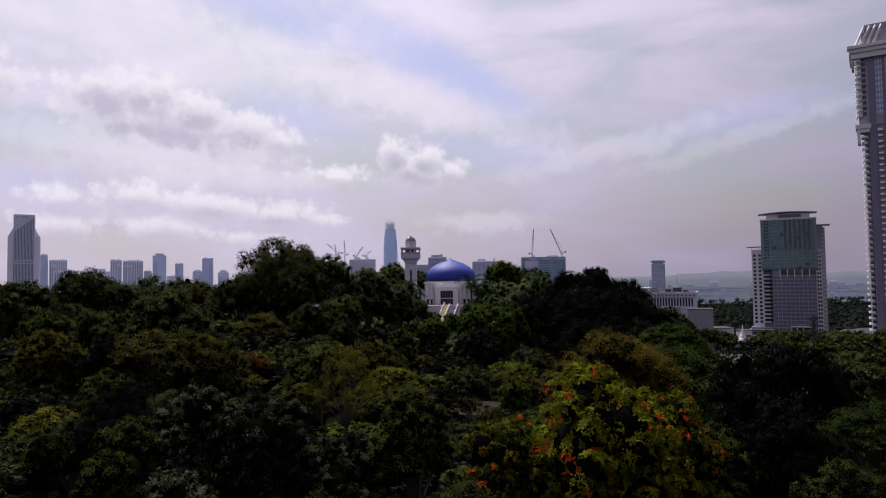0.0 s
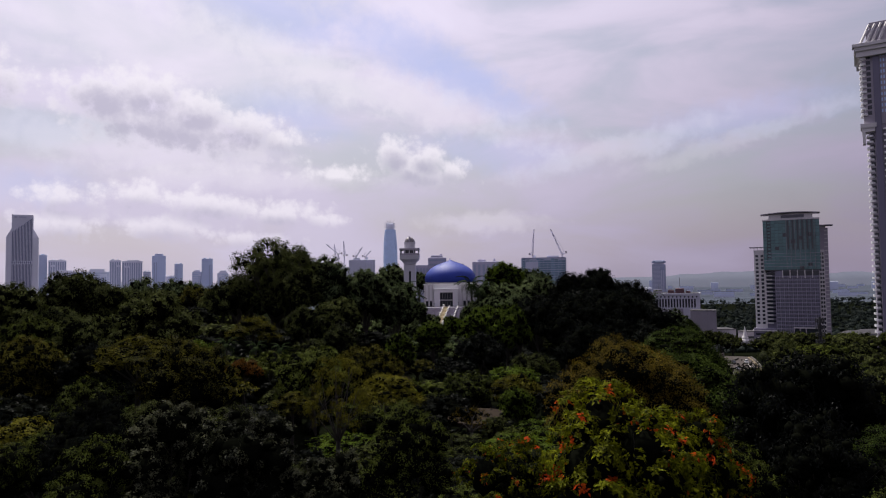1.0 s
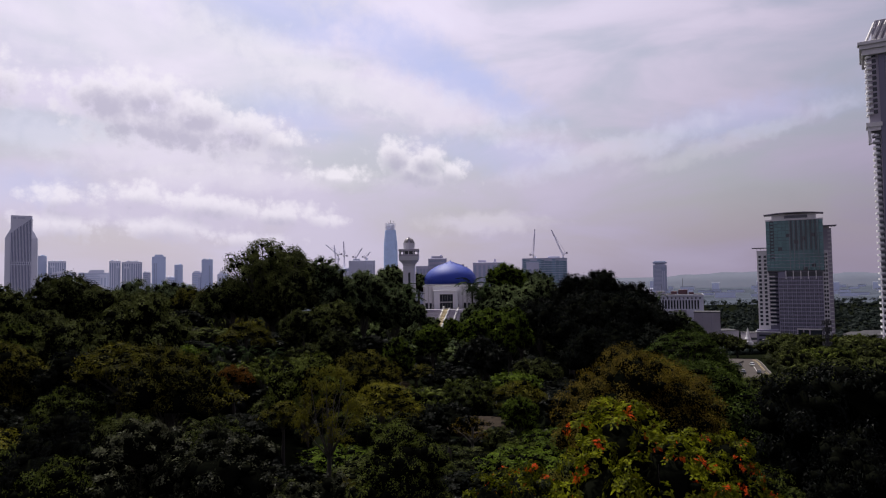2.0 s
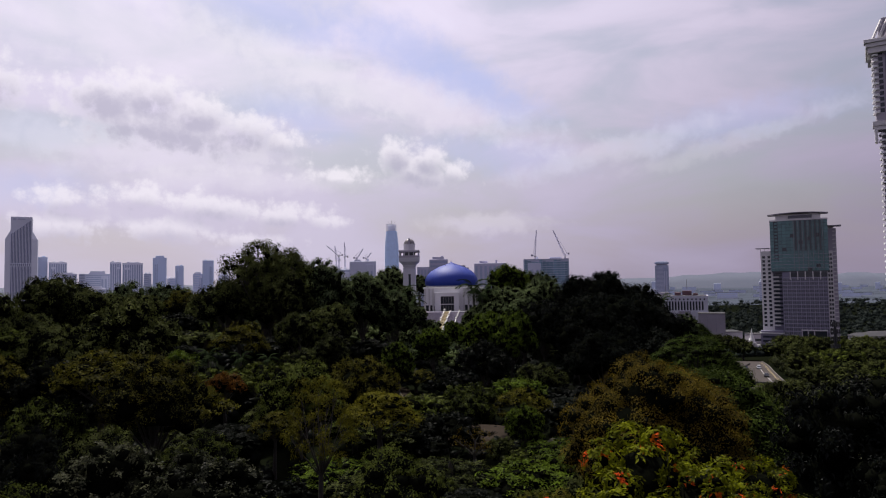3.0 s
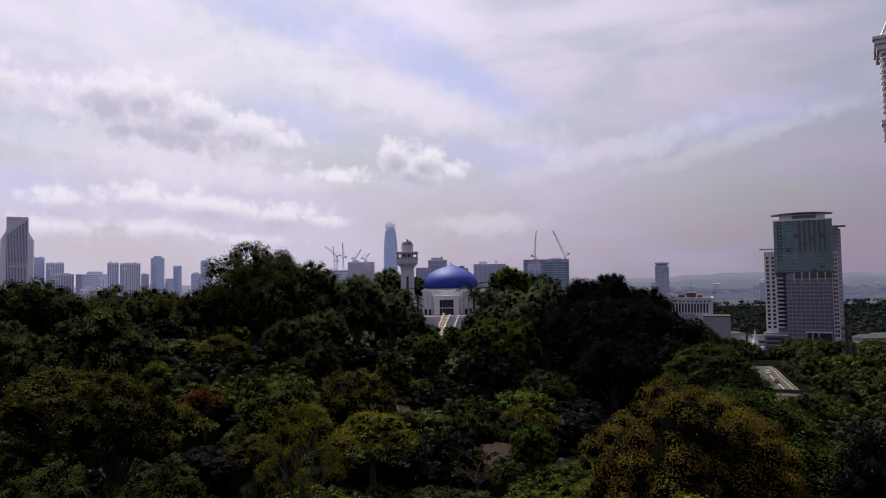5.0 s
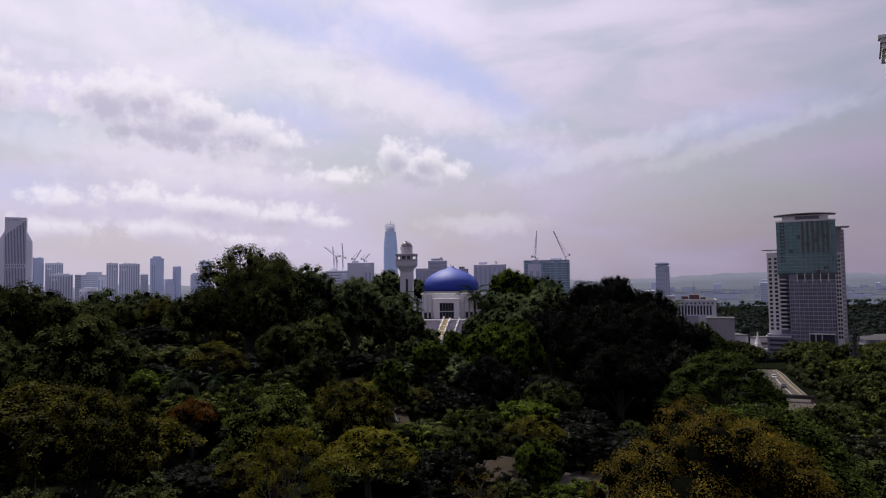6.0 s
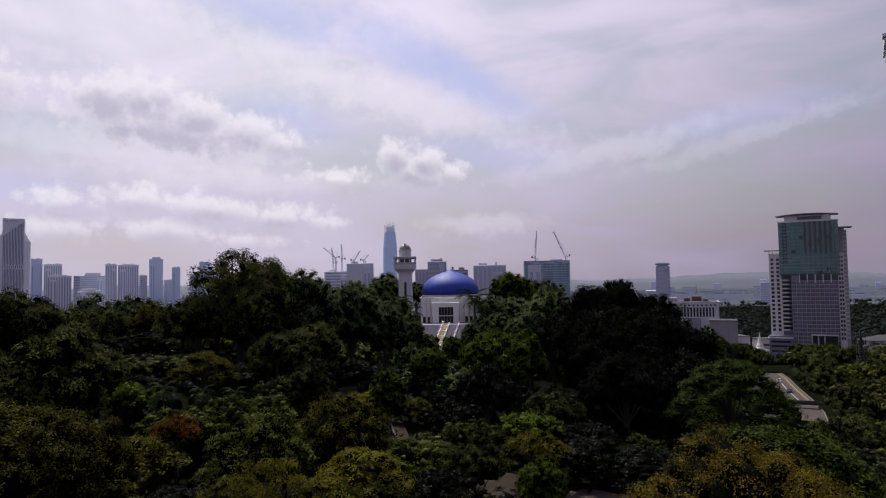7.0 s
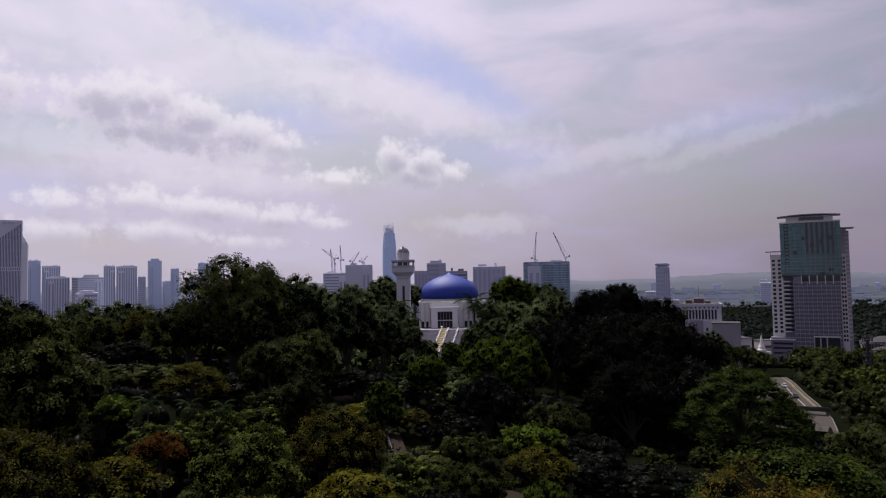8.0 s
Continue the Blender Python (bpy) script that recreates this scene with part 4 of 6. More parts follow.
# ---- the planetarium on its knoll ----
def make_planetarium():
    house = thing("planetarium", (3.2, 285.0, 29.7), "white planetarium building with a glazed blue dome", "building")
    # hall: front at y = -24, roof slab at 8.6
    part("wall", boxes((-10.6, -6.8, -24, -23.2, 0, 8.4), (2.8, 11.4, -24, -23.2, 0, 8.4), (-10.6, -9.8, -23.2, 16, 0, 8.4), (10.6, 11.4, -23.2, 16, 0, 8.4),
                       (-10.6, 11.4, 16, 16.8, 0, 8.4), (-6.8, 2.8, -24, -23.2, 6.2, 8.4)), WHITE, house)
    part("roof", boxes((-10.9, 11.9, -24.4, 17.1, 8.4, 8.75), bevel=0.05), WHITE, house)
    part("roof_felt", boxes((-10.6, 11.6, -24.1, 16.8, 8.76, 8.82)), ROOF_GREY, house)
    # portal: a frame standing out of the front, with a recessed glass wall
    part("portal", boxes((-6.6, -4.4, -26.2, -23.9, 0, 6.6), (0.6, 2.6, -26.2, -23.9, 0, 6.6), (-4.4, 0.6, -26.15, -23.95, 5.4, 6.6), (-6.75, 2.75, -26.35, -23.9, 6.6, 6.95), bevel=0.04), WHITE, house)
    part("beam", boxes((-4.4, 0.6, -25.6, -25.0, 2.3, 2.6)), PALE, house)
    glass = part("glazing", boxes((-4.4, 0.6, -24.9, -24.7, 0, 5.4)), GLASS_DARK, house, "dark glass entrance wall")
    bars = part("mullion", boxes((-0.06, 0.06, -25.05, -24.9, 0, 5.4)), STEEL, glass)
    bars.matrix_basis = pose(-4.4, 0, 0)
    for k in range(1, 6):
        again(bars, -4.4 + k * 1.0, 0, 0)
    # low piers with dark slots between them
    pier = part("pier", boxes((-0.3, 0.3, -0.5, 0.0, 0, 8.4), bevel=0.04), PALE, house)
    pier.matrix_basis = pose(-10.2, -24, 0)
    for x in (-8.6, -7.2, 4.4, 6.0, 7.6, 9.2, 10.8):
        again(pier, x, -24, 0)
    slot = part("window", boxes((-0.5, 0.5, -0.12, -0.003, 0.1, 2.1)), GLASS_DARK, house)
    slot.matrix_basis = pose(-9.4, -24, 0)
    for x in (-7.9, 5.2, 6.8, 8.4, 10.0):
        again(slot, x, -24, 0)
    # drum and dome
    part("drum", lathe(bmesh.new(), [(10.3, 8.0), (10.3, 9.2), (0.0, 9.2)], 64), WHITE, house, smooth=False)
    profile = [(10.5, 9.2), (10.75, 9.7), (10.85, 10.4), (10.8, 11.3), (10.5, 12.4), (9.95, 13.4), (9.1, 14.4), (8.0, 15.3), (6.6, 16.15),
               (5.0, 16.9), (3.4, 17.5), (2.0, 17.95), (1.0, 18.35), (0.3, 18.75), (0.12, 18.95), (0.08, 19.35), (0.0, 19.4)]
    dome = part("dome", lathe(bmesh.new(), profile, 72), DOME_BLUE, house, "glazed royal-blue pointed dome", smooth=True)
    ribs = bmesh.new()
    for k in range(36):
        a = 2 * math.pi * k / 36
        for (r0, z0), (r1, z1) in zip(profile[:-5], profile[1:-4]):
            bar(ribs, ((r0 + 0.01) * math.cos(a), (r0 + 0.01) * math.sin(a), z0), ((r1 + 0.01) * math.cos(a), (r1 + 0.01) * math.sin(a), z1), 0.06)
    part("seams", ribs, DOME_BLUE, dome)
    part("base_ring", lathe(bmesh.new(), [(10.4, 8.9), (10.55, 8.95), (10.55, 9.15), (10.4, 9.2)], 64), WHITE, house)
    # forecourt terrace
    part("terrace", boxes((-11.5, 9.5, -33.5, -24.5, -5.0, -0.05)), PAVER, house)


def make_stairs():
    """The long flight below the planetarium, with a gilded water cascade between its balustrades."""
    flight = thing("grand_stairs", (0.9, 251.0, 29.6), "violet-grey stairway with a gilded cascade and white balustrades", "stairs", kind="structure")
    flight.rotation_euler = (0, 0, radians(-13))
    step = part("step", boxes((-7.2, 6.6, -0.5, 0.0, -1.2, 0)), PAVER, flight)
    step.matrix_basis = pose(0, 0, 0)
    for k in range(1, 52):
        again(step, 0, -0.42 * k, -0.19 * k)
    basin = part("cascade_step", boxes((-0.85, 0.85, -1.0, 0.0, -1.0, 0.35), bevel=0.08), GOLD, flight, "gilded cascade step")
    basin.matrix_basis = pose(0.3, 0.1, 0)
    for k in range(1, 22):
        again(basin, 0.3, 0.1 - 1.0 * k, -0.452 * k)
    for x in (-0.8, 1.4, 4.7):
        rail = bmesh.new()
        bar(rail, (x, 0.3, 0.75), (x, -21.5, -9.1), 0.26)
        part("balustrade", rail, PALE, flight)
    post = part("post", lathe(bmesh.new(), [(0.34, 0), (0.34, 0.9), (0.42, 0.95), (0.42, 1.1), (0.0, 1.35)], 8), PALE, flight)
    post.matrix_basis = pose(-0.8, 0.3, 0)
    for x in (-0.8, 1.4, 4.7):
        for k in range(1, 8):
            again(post, x, 0.3 - 3.0 * k, -1.357 * k)


def make_observatory():
    tower = thing("observatory_tower", (-14.0, 286.0, 28.3), "white observatory tower with a gallery and a small dome", "tower")
    part("shaft", boxes((-2.55, 2.55, -2.55, 2.55, 0, 18.4), bevel=0.35), OBSERVATORY_GREY, tower)
    slit = part("window", boxes((-0.45, 0.45, -0.05, 0.0, 0, 9.5)), GLASS_DARK, tower)
    slit.matrix_basis = pose(0.1, -2.552, 6.0)
    bm = bmesh.new()
    rows = [(2.55, 18.4), (2.7, 19.2), (4.0, 20.6), (4.15, 22.2)]
    for (r0, z0), (r1, z1) in zip(rows, rows[1:]):
        low = [bm.verts.new((sx * r0, sy * r0, z0)) for sx, sy in ((-1, -1), (1, -1), (1, 1), (-1, 1))]
        top = [bm.verts.new((sx * r1, sy * r1, z1)) for sx, sy in ((-1, -1), (1, -1), (1, 1), (-1, 1))]
        for i in range(4):
            bm.faces.new((low[i], low[(i + 1) % 4], top[(i + 1) % 4], top[i]))
    part("flare", bm, OBSERVATORY_GREY, tower)
    part("gallery_floor", boxes((-4.1, 4.1, -4.1, 4.1, 22.0, 22.25)), PALE, tower)
    part("core", boxes((-2.4, 2.4, -2.4, 2.4, 22.25, 24.4)), GLASS_DARK, tower)
    part("gallery_wall", boxes((-4.1, 4.1, -4.1, -3.9, 22.25, 23.1), (-4.1, -3.9, -3.9, 4.1, 22.25, 23.1), (3.9, 4.1, -3.9, 4.1, 22.25, 23.1)), MAUVE, tower)
    leg = part("post", boxes((-0.2, 0.2, -0.2, 0.2, 22.25, 24.4)), OBSERVATORY_GREY, tower)
    leg.matrix_basis = pose(-3.8, -3.8, 0)
    for k in range(1, 5):
        again(leg, -3.8 + 1.9 * k, -3.8, 0)
    for k in range(1, 5):
        again(leg, -3.8, -3.8 + 1.9 * k, 0), again(leg, 3.8, -3.8 + 1.9 * k, 0)
    part("gallery_roof", boxes((-4.2, 4.2, -4.2, 4.2, 24.4, 25.3), bevel=0.08), MAUVE, tower)
    drum = lathe(bmesh.new(), [(2.35, 25.0), (2.35, 27.6), (2.5, 27.65), (2.5, 27.95), (2.3, 28.0)], 28)
    part("drum", drum, OBSERVATORY_GREY, tower)
    part("dome", lathe(bmesh.new(), [(2.3, 27.95), (2.22, 28.5), (1.95, 29.1), (1.45, 29.7), (0.8, 30.05), (0.0, 30.2)], 28), OBSERVATORY_DOME, tower, "silver-grey observatory dome", smooth=True)
    part("shutter", boxes((-0.35, 0.35, -2.42, 0.4, 27.9, 30.32), bevel=0.1), MAUVE, tower)


make_planetarium()
make_stairs()
make_observatory()


# ---- buildings on the city's side ----
def window_rows(parent, pane, xs, zs, y, limit=300):
    """Copies of one pane at all crossings of xs and zs; past the limit the rest goes into one mesh."""
    spots = [(x, z) for z in zs for x in xs]
    pane.matrix_basis = pose(spots[0][0], y, spots[0][1])
    for x, z in spots[1:limit]:
        again(pane, x, y, z)
    if len(spots) > limit:
        size = [max(v.co[k] for v in pane.data.vertices) - min(v.co[k] for v in pane.data.vertices) for k in range(3)]
        bm = bmesh.new()
        for x, z in spots[limit:]:
            box(bm, x - size[0] / 2, x + size[0] / 2, y - size[1], y, z, z + size[2])
        part("window_field", bm, pane.data.materials[0], parent)["kind"] = "stuff"


def make_glass_tower():
    """The tall office tower with the green glass front and the wing-like roof."""
    t = thing("office_tower", (327.0, 617.0, -34.0), "office tower with green glass front over grey granite grid", "building")
    t.rotation_euler, t.scale = (0, 0, radians(-29)), (0.87, 0.87, 1.0)

    def bow(x):
        """The front's curve, shared by granite and glass."""
        return -4.2 * (1 - ((x - 3.0) / 29.0) ** 2)

    # heights over the base: granite up to 77, glass up to 125
    grid = [(-15.5 + 41.5 * k / 12, bow(-15.5 + 41.5 * k / 12)) for k in range(13)]
    front = [(-26.0 + 54.0 * k / 14, bow(-26.0 + 54.0 * k / 14) - 0.8) for k in range(15)]
    part("granite_body", prism(bmesh.new(), grid + [(26.0, 30.0), (-15.5, 30.0)], 0, 77), GREY_GRID, t)
    part("glass_core", prism(bmesh.new(), [(x * 0.985, y + 0.5) for x, y in front] + [(27.3, 29.5), (-25.4, 29.5)], 77, 125), GLASS_DARK, t)
    # glass panes, each proud of the core, following the curve
    pane = None
    for k in range(14):
        (xa, ya), (xb, yb) = front[k], front[k + 1]
        turn = math.degrees(math.atan2(yb - ya, xb - xa))
        wide = math.hypot(xb - xa, yb - ya)
        for f in range(15):
            if k == 1 and f > 2 or k in (7, 9, 11) and (f * 7 + k) % 9 == 0 or k in (3, 5) and (f * 5 + k) % 11 == 0:
                continue
            if pane is None:
                pane = part("glass_pane", boxes((-wide / 2 + 0.12, wide / 2 - 0.12, -0.1, 0.25, 0.12, 2.95)), GLASS_GREEN, t, "green glass pane")
                pane.matrix_basis = pose((xa + xb) / 2, (ya + yb) / 2, 78.0, 0, 0, turn)
            else:
                again(pane, (xa + xb) / 2, (ya + yb) / 2, 78.0 + 3.1 * f, turn)
    slit = part("corner_window", boxes((-1.3, 1.3, -0.1, 0.25, 0, 1.7)), GLASS_GREEN, t)
    slit.matrix_basis = pose(-20.2, bow(-20.2) - 0.8, 87.4)
    for f in range(4, 15):
        again(slit, -20.2, bow(-20.2) - 0.8, 78.1 + 3.1 * f)
    strip = part("dark_strip", boxes((-0.85, 0.85, -0.35, 0.1, 97, 124.5)), GLASS_DARK, t)
    strip.matrix_basis = pose(-1.5, bow(-1.5) - 0.9, 0)
    for x in (3.0, 7.5, 12.0, 16.5, 21.0):
        again(strip, x, bow(x) - 0.9, 0)
    fin = part("mullion", boxes((-0.2, 0.2, -0.45, 0.1, 79, 124.5)), STEEL, t)
    fin.matrix_basis = pose(4.9, bow(4.9) - 0.95, 0)
    for x in (-3.4, 0.8, 9.6, 14.2, 18.8, 23.2):
        again(fin, x, bow(x) - 0.95, 0)
    band = part("glass_band", prism(bmesh.new(), [(x * 1.01, y - 0.2) for x, y in front] + [(28.2, 3), (-26.2, 3)], 0, 0.2), LEDGE_GREY, t)
    band.matrix_basis = pose(0, 0, 80.9)
    for f in range(1, 5):
        again(band, 0, 0, 80.9 + 3.1 * f)
    part("band", prism(bmesh.new(), [(x * 1.01, y - 0.35) for x, y in front] + [(28.3, 3), (-26.3, 3)], 124.6, 125.8), PALE, t)
    # granite grid of windows
    w = part("window", boxes((-0.76, 0.76, -0.06, 0.04, 0, 2.1)), GLASS_GREY, t)
    first = True
    for f in range(17):
        for k in range(20):
            x = -14.2 + 2.06 * k
            turn = math.degrees(math.atan2(8.4 * (x - 3.0) / 841, 1))
            if f < 3 and 7 < k < 19:
                continue
            ob = w if first else again(w, x, bow(x), 13 + 3.5 * f, turn)
            if first:
                w.matrix_basis = pose(x, bow(x), 13 + 3.5 * f, 0, 0, turn)
            first = False
    ledge = part("ledge", prism(bmesh.new(), [(x, y - 0.22) for x, y in grid] + [(26.2, 1), (-15.6, 1)], 0, 0.3), LEDGE_GREY, t)
    ledge.matrix_basis = pose(0, 0, 12.2)
    for f in range(1, 18):
        again(ledge, 0, 0, 12.2 + 3.5 * f)
    rib = part("granite_rib", boxes((-0.16, 0.16, -0.3, 0.1, 12, 72)), LEDGE_GREY, t)
    rib.matrix_basis = pose(-15.2, bow(-15.2), 0)
    for k in range(1, 11):
        again(rib, -15.2 + 4.12 * k, bow(-15.2 + 4.12 * k), 0)
    part("loggia", boxes((1.0, 23.5, -4.6, -2.6, 14.0, 23.5)), GLASS_DARK, t)
    post = part("pilaster", boxes((-0.6, 0.6, -0.9, 0.2, 0, 11.0)), MAUVE, t)
    post.matrix_basis = pose(1.0, bow(1.0) - 0.4, 13)
    for x in (6.6, 12.2, 17.8, 23.4):
        again(post, x, bow(x) - 0.4, 13)
    part("loggia_beam", boxes((0.6, 24.2, -5.6, -4.7, 23.5, 24.6)), PALE, t)
    # the open storey under the glass
    part("open_storey", prism(bmesh.new(), [(x, y - 0.12) for x, y in grid[2:]] + [(26.1, 1), (-8.6, 1)], 72.4, 76.8), GLASS_DARK, t)
    column = part("column", boxes((-0.45, 0.45, -0.45, 0.35, 0, 7.6)), PALE, t)
    column.matrix_basis = pose(-8.0, bow(-8.0) - 0.3, 70.0)
    for x in (-1.0, 6.0, 13.0, 20.0):
        again(column, x, bow(x) - 0.3, 70.0)
    # roof: recessed drum with dark windows and a wide wing-like slab
    part("penthouse", prism(bmesh.new(), [(-20 + 42 * k / 8, -2.0 * (1 - ((k - 4) / 4) ** 2)) for k in range(9)] + [(22, 20), (-20, 20)], 125, 130.6), PALE, t)
    part("penthouse_glazing", boxes((-8, 14, -2.3, -1.2, 126.6, 129.4)), GLASS_GREY, t)
    wing = bmesh.new()
    rim = [(-28.0 + 57 * k / 12, -8.0 * (1 - ((k - 6) / 6) ** 2)) for k in range(13)]
    low = [wing.verts.new((x, y, 130.6 + 0.9 * (1 - (x / 28.5) ** 2))) for x, y in rim + [(29.0, 18), (-28.0, 18)]]
    top = [wing.verts.new((v.co.x, v.co.y, v.co.z + 0.55)) for v in low]
    for i in range(len(low)):
        j = (i + 1) % len(low)
        wing.faces.new((low[i], low[j], top[j], top[i]))
    wing.faces.new(list(reversed(low))), wing.faces.new(top)
    part("roof_wing", wing, MAUVE, t, "thin curved roof wing")
    # white side wing and the balconies between it and the granite
    part("side_wing", boxes((-36, -24.6, 2.0, 28, 0, 97), bevel=0.2), PALE, t)
    part("recess", boxes((-24.6, -15.5, 3.2, 28, 0, 101)), GREY_GRID, t)
    rail = part("recess_balcony", boxes((-24.5, -18.6, 0.8, 3.2, 0, 1.2)), PALE, t)
    rail.matrix_basis = pose(0, 0, 27)
    for f in range(1, 13):
        again(rail, 0, 0, 27 + 3.75 * f)
    gap = part("recess_window", boxes((-24.0, -16.0, 3.05, 3.19, 1.3, 3.2)), GLASS_DARK, t)
    gap.matrix_basis = pose(0, 0, 27)
    for f in range(1, 13):
        again(gap, 0, 0, 27 + 3.75 * f)
    w2 = part("wing_window", boxes((-1.35, 1.35, -0.08, 0.05, 0, 2.3)), GLASS_DARK, t)
    window_rows(t, w2, (-33.0, -27.8), [26.5 + 3.75 * f for f in range(18)], 2.0)
    part("pergola", boxes((-40.5, -24, 0, 20, 99.6, 100.1)), MAUVE, t)
    prop = part("pergola_post", boxes((-0.2, 0.2, -0.2, 0.2, 97, 99.6)), MAUVE, t)
    prop.matrix_basis = pose(-35.5, 3, 0)
    for x in (-32, -28.5, -25.5):
        again(prop, x, 3, 0)
    part("side_wing", boxes((26.2, 31.6, 2.0, 28, 0, 96), bevel=0.2), PALE, t)
    w3 = part("slit_window", boxes((-0.8, 0.8, -0.08, 0.05, 0, 2.2)), GLASS_DARK, t)
    window_rows(t, w3, (27.8, 30.0), [20 + 3.75 * f for f in range(20)], 2.0)
    part("rear_tower", boxes((26.5, 36.0, 20, 40, 0, 117), bevel=0.2), MAUVE, t)
    balcony = part("balcony", boxes((-1.6, 1.6, -0.8, 0, 0, 1.1)), PALE, t)
    balcony.matrix_basis = pose(34.0, 20, 20)
    for f in range(1, 26):
        again(balcony, 34.0, 20, 20 + 3.75 * f)
    part("roof_wing", boxes((25, 41, 16, 36, 119.2, 119.9)), MAUVE, t)
    part("roof_house", boxes((27, 34, 21, 34, 117, 119.2)), PALE, t)
    part("podium", boxes((-38, -16, -6, 1.9, 0, 23), bevel=0.3), GREY_GRID, t)
    part("podium", boxes((-15.9, 37, -7, -4.9, 0, 12), bevel=0.3), GREY_GRID, t)
    row = part("podium_window", boxes((-9.0, 9.0, -0.1, 0.05, 0, 1.8)), GLASS_DARK, t)
    row.matrix_basis = pose(-27, -6, 8)
    for z in (12.5, 16.5):
        again(row, -27, -6, z)
    part("podium_slab", boxes((-39, -15.5, -7, 2.2, 20.4, 21.2)), PALE, t)
    dot = part("podium_window", boxes((-1.0, 1.0, -0.1, 0.05, 0, 2.2)), GLASS_DARK, t)
    window_rows(t, dot, [-14 + 3.6 * k for k in range(14)], [1.4, 5.0, 8.6], -7.0)


def make_apartment_tower():
    """The very tall apartment tower whose corner of balconies rises beside the view."""
    t = thing("apartment_tower", (256.7, 395.0, -10.0), "tall pale apartment tower with stacked curved balconies", "building")
    t.rotation_euler, t.scale = (0, 0, radians(-33)), (0.86, 0.86, 1.0)
    part("body", boxes((1.6, 46, 1.6, 34, 0, 190), bevel=0.3), MAUVE, t)
    part("pier", boxes((5.2, 9.0, -0.6, 2.0, 0, 186), bevel=0.15), GREY_GRID, t)
    part("pier", boxes((13.5, 15.0, -0.4, 2.0, 0, 186), bevel=0.15), GREY_GRID, t)
    part("upper_body", boxes((-1.2, 46.2, 0.8, 34.2, 139, 186), bevel=0.2), MAUVE, t)
    # a balcony: curved slab with a solid white parapet
    def balcony_part(name, wide, deep):
        bm = bmesh.new()
        arc = [(wide * (0.5 - 0.5 * math.cos(math.pi * k / 8)), -deep * math.sin(math.pi * k / 8)) for k in range(9)]
        prism(bm, arc + [(wide, 1.8), (0, 1.8)], 0, 0.3)
        inner = [(wide / 2 + (x - wide / 2) * 0.92, y * 0.92) for x, y in arc]
        loop = arc + inner[::-1]
        prism(bm, loop, 0.3, 1.15)
        return part(name, bm, WHITE, t)
    a = balcony_part("balcony", 4.0, 2.2)
    b = balcony_part("balcony", 3.2, 1.5)
    door = part("balcony_door", boxes((-1.2, 1.2, -0.05, 0.05, 0.3, 2.6)), GLASS_DARK, t)
    a.matrix_basis, b.matrix_basis, door.matrix_basis = pose(0, 1.6, 4), pose(9.6, 0.6, 4), pose(3.4, 1.55, 4)
    for f in range(1, 38):
        again(a, 0, 1.6, 4 + 3.55 * f), again(b, 9.6, 0.6, 4 + 3.55 * f), again(door, 3.4, 1.55, 4 + 3.55 * f)
    side = balcony_part("side_balcony", 3.6, 1.8)
    side.matrix_basis = pose(1.6, 9.5, 4, 0, 0, -90)
    for f in range(1, 38):
        again(side, 1.6, 9.5, 4 + 3.55 * f, -90)
    for f in range(12):
        z = 145 + 3.4 * f
        again(a, -2.6, 0.8, z), again(side, -1.2, 9.5, z, -90), again(door, 2.6, 0.75, z)
    bay = part("bay_window", boxes((-2.0, 2.0, -0.9, 0.05, 0, 2.3)), GLASS_BLUE, t)
    slab = part("slab", boxes((-2.4, 2.4, -1.3, 0.05, -0.5, 0)), WHITE, t)
    bay.matrix_basis, slab.matrix_basis = pose(17.8, 1.6, 4), pose(17.8, 1.6, 4)
    for f in range(1, 52):
        again(bay, 17.8, 1.6, 4 + 3.55 * f), again(slab, 17.8, 1.6, 4 + 3.55 * f)
    upper = part("upper_window", boxes((-0.45, 0.45, -0.08, 0.05, 0, 2.0)), GLASS_BLUE, t)
    window_rows(t, upper, (9.9, 11.6, 13.3), [146 + 3.4 * f for f in range(11)], 0.79)
    part("bracket", boxes((-3.4, 6, -1.4, 12, 137.5, 140), (-2.6, 5, -0.8, 10, 135, 137.5), (-2.4, -0.6, -1.0, 8, 128, 135)), PALE, t)
    part("cornice", boxes((-5.6, 48, -3.6, 36, 184, 186.5), (-4.4, 47, -2.6, 35, 180.5, 184), (-6.6, 48, -4.6, 2, 186.5, 188.5), bevel=0.1), PALE, t)
    part("crown", boxes((2.0, 44, 1.0, 32, 188.5, 197), (4.0, 42, 3, 30, 197, 202), bevel=0.2), MAUVE, t)
    for k in range(4):
        rib = bmesh.new()
        bar(rib, (-1.5 + 3.5 * k, -2.0, 188.5), (4.0 + 3.5 * k, 2.6, 200.5), 1.3)
        part("roof_rib", rib, PALE, t)
    part("podium", boxes((-6, 50, -8, 40, -12, 9), bevel=0.3), MAUVE, t)


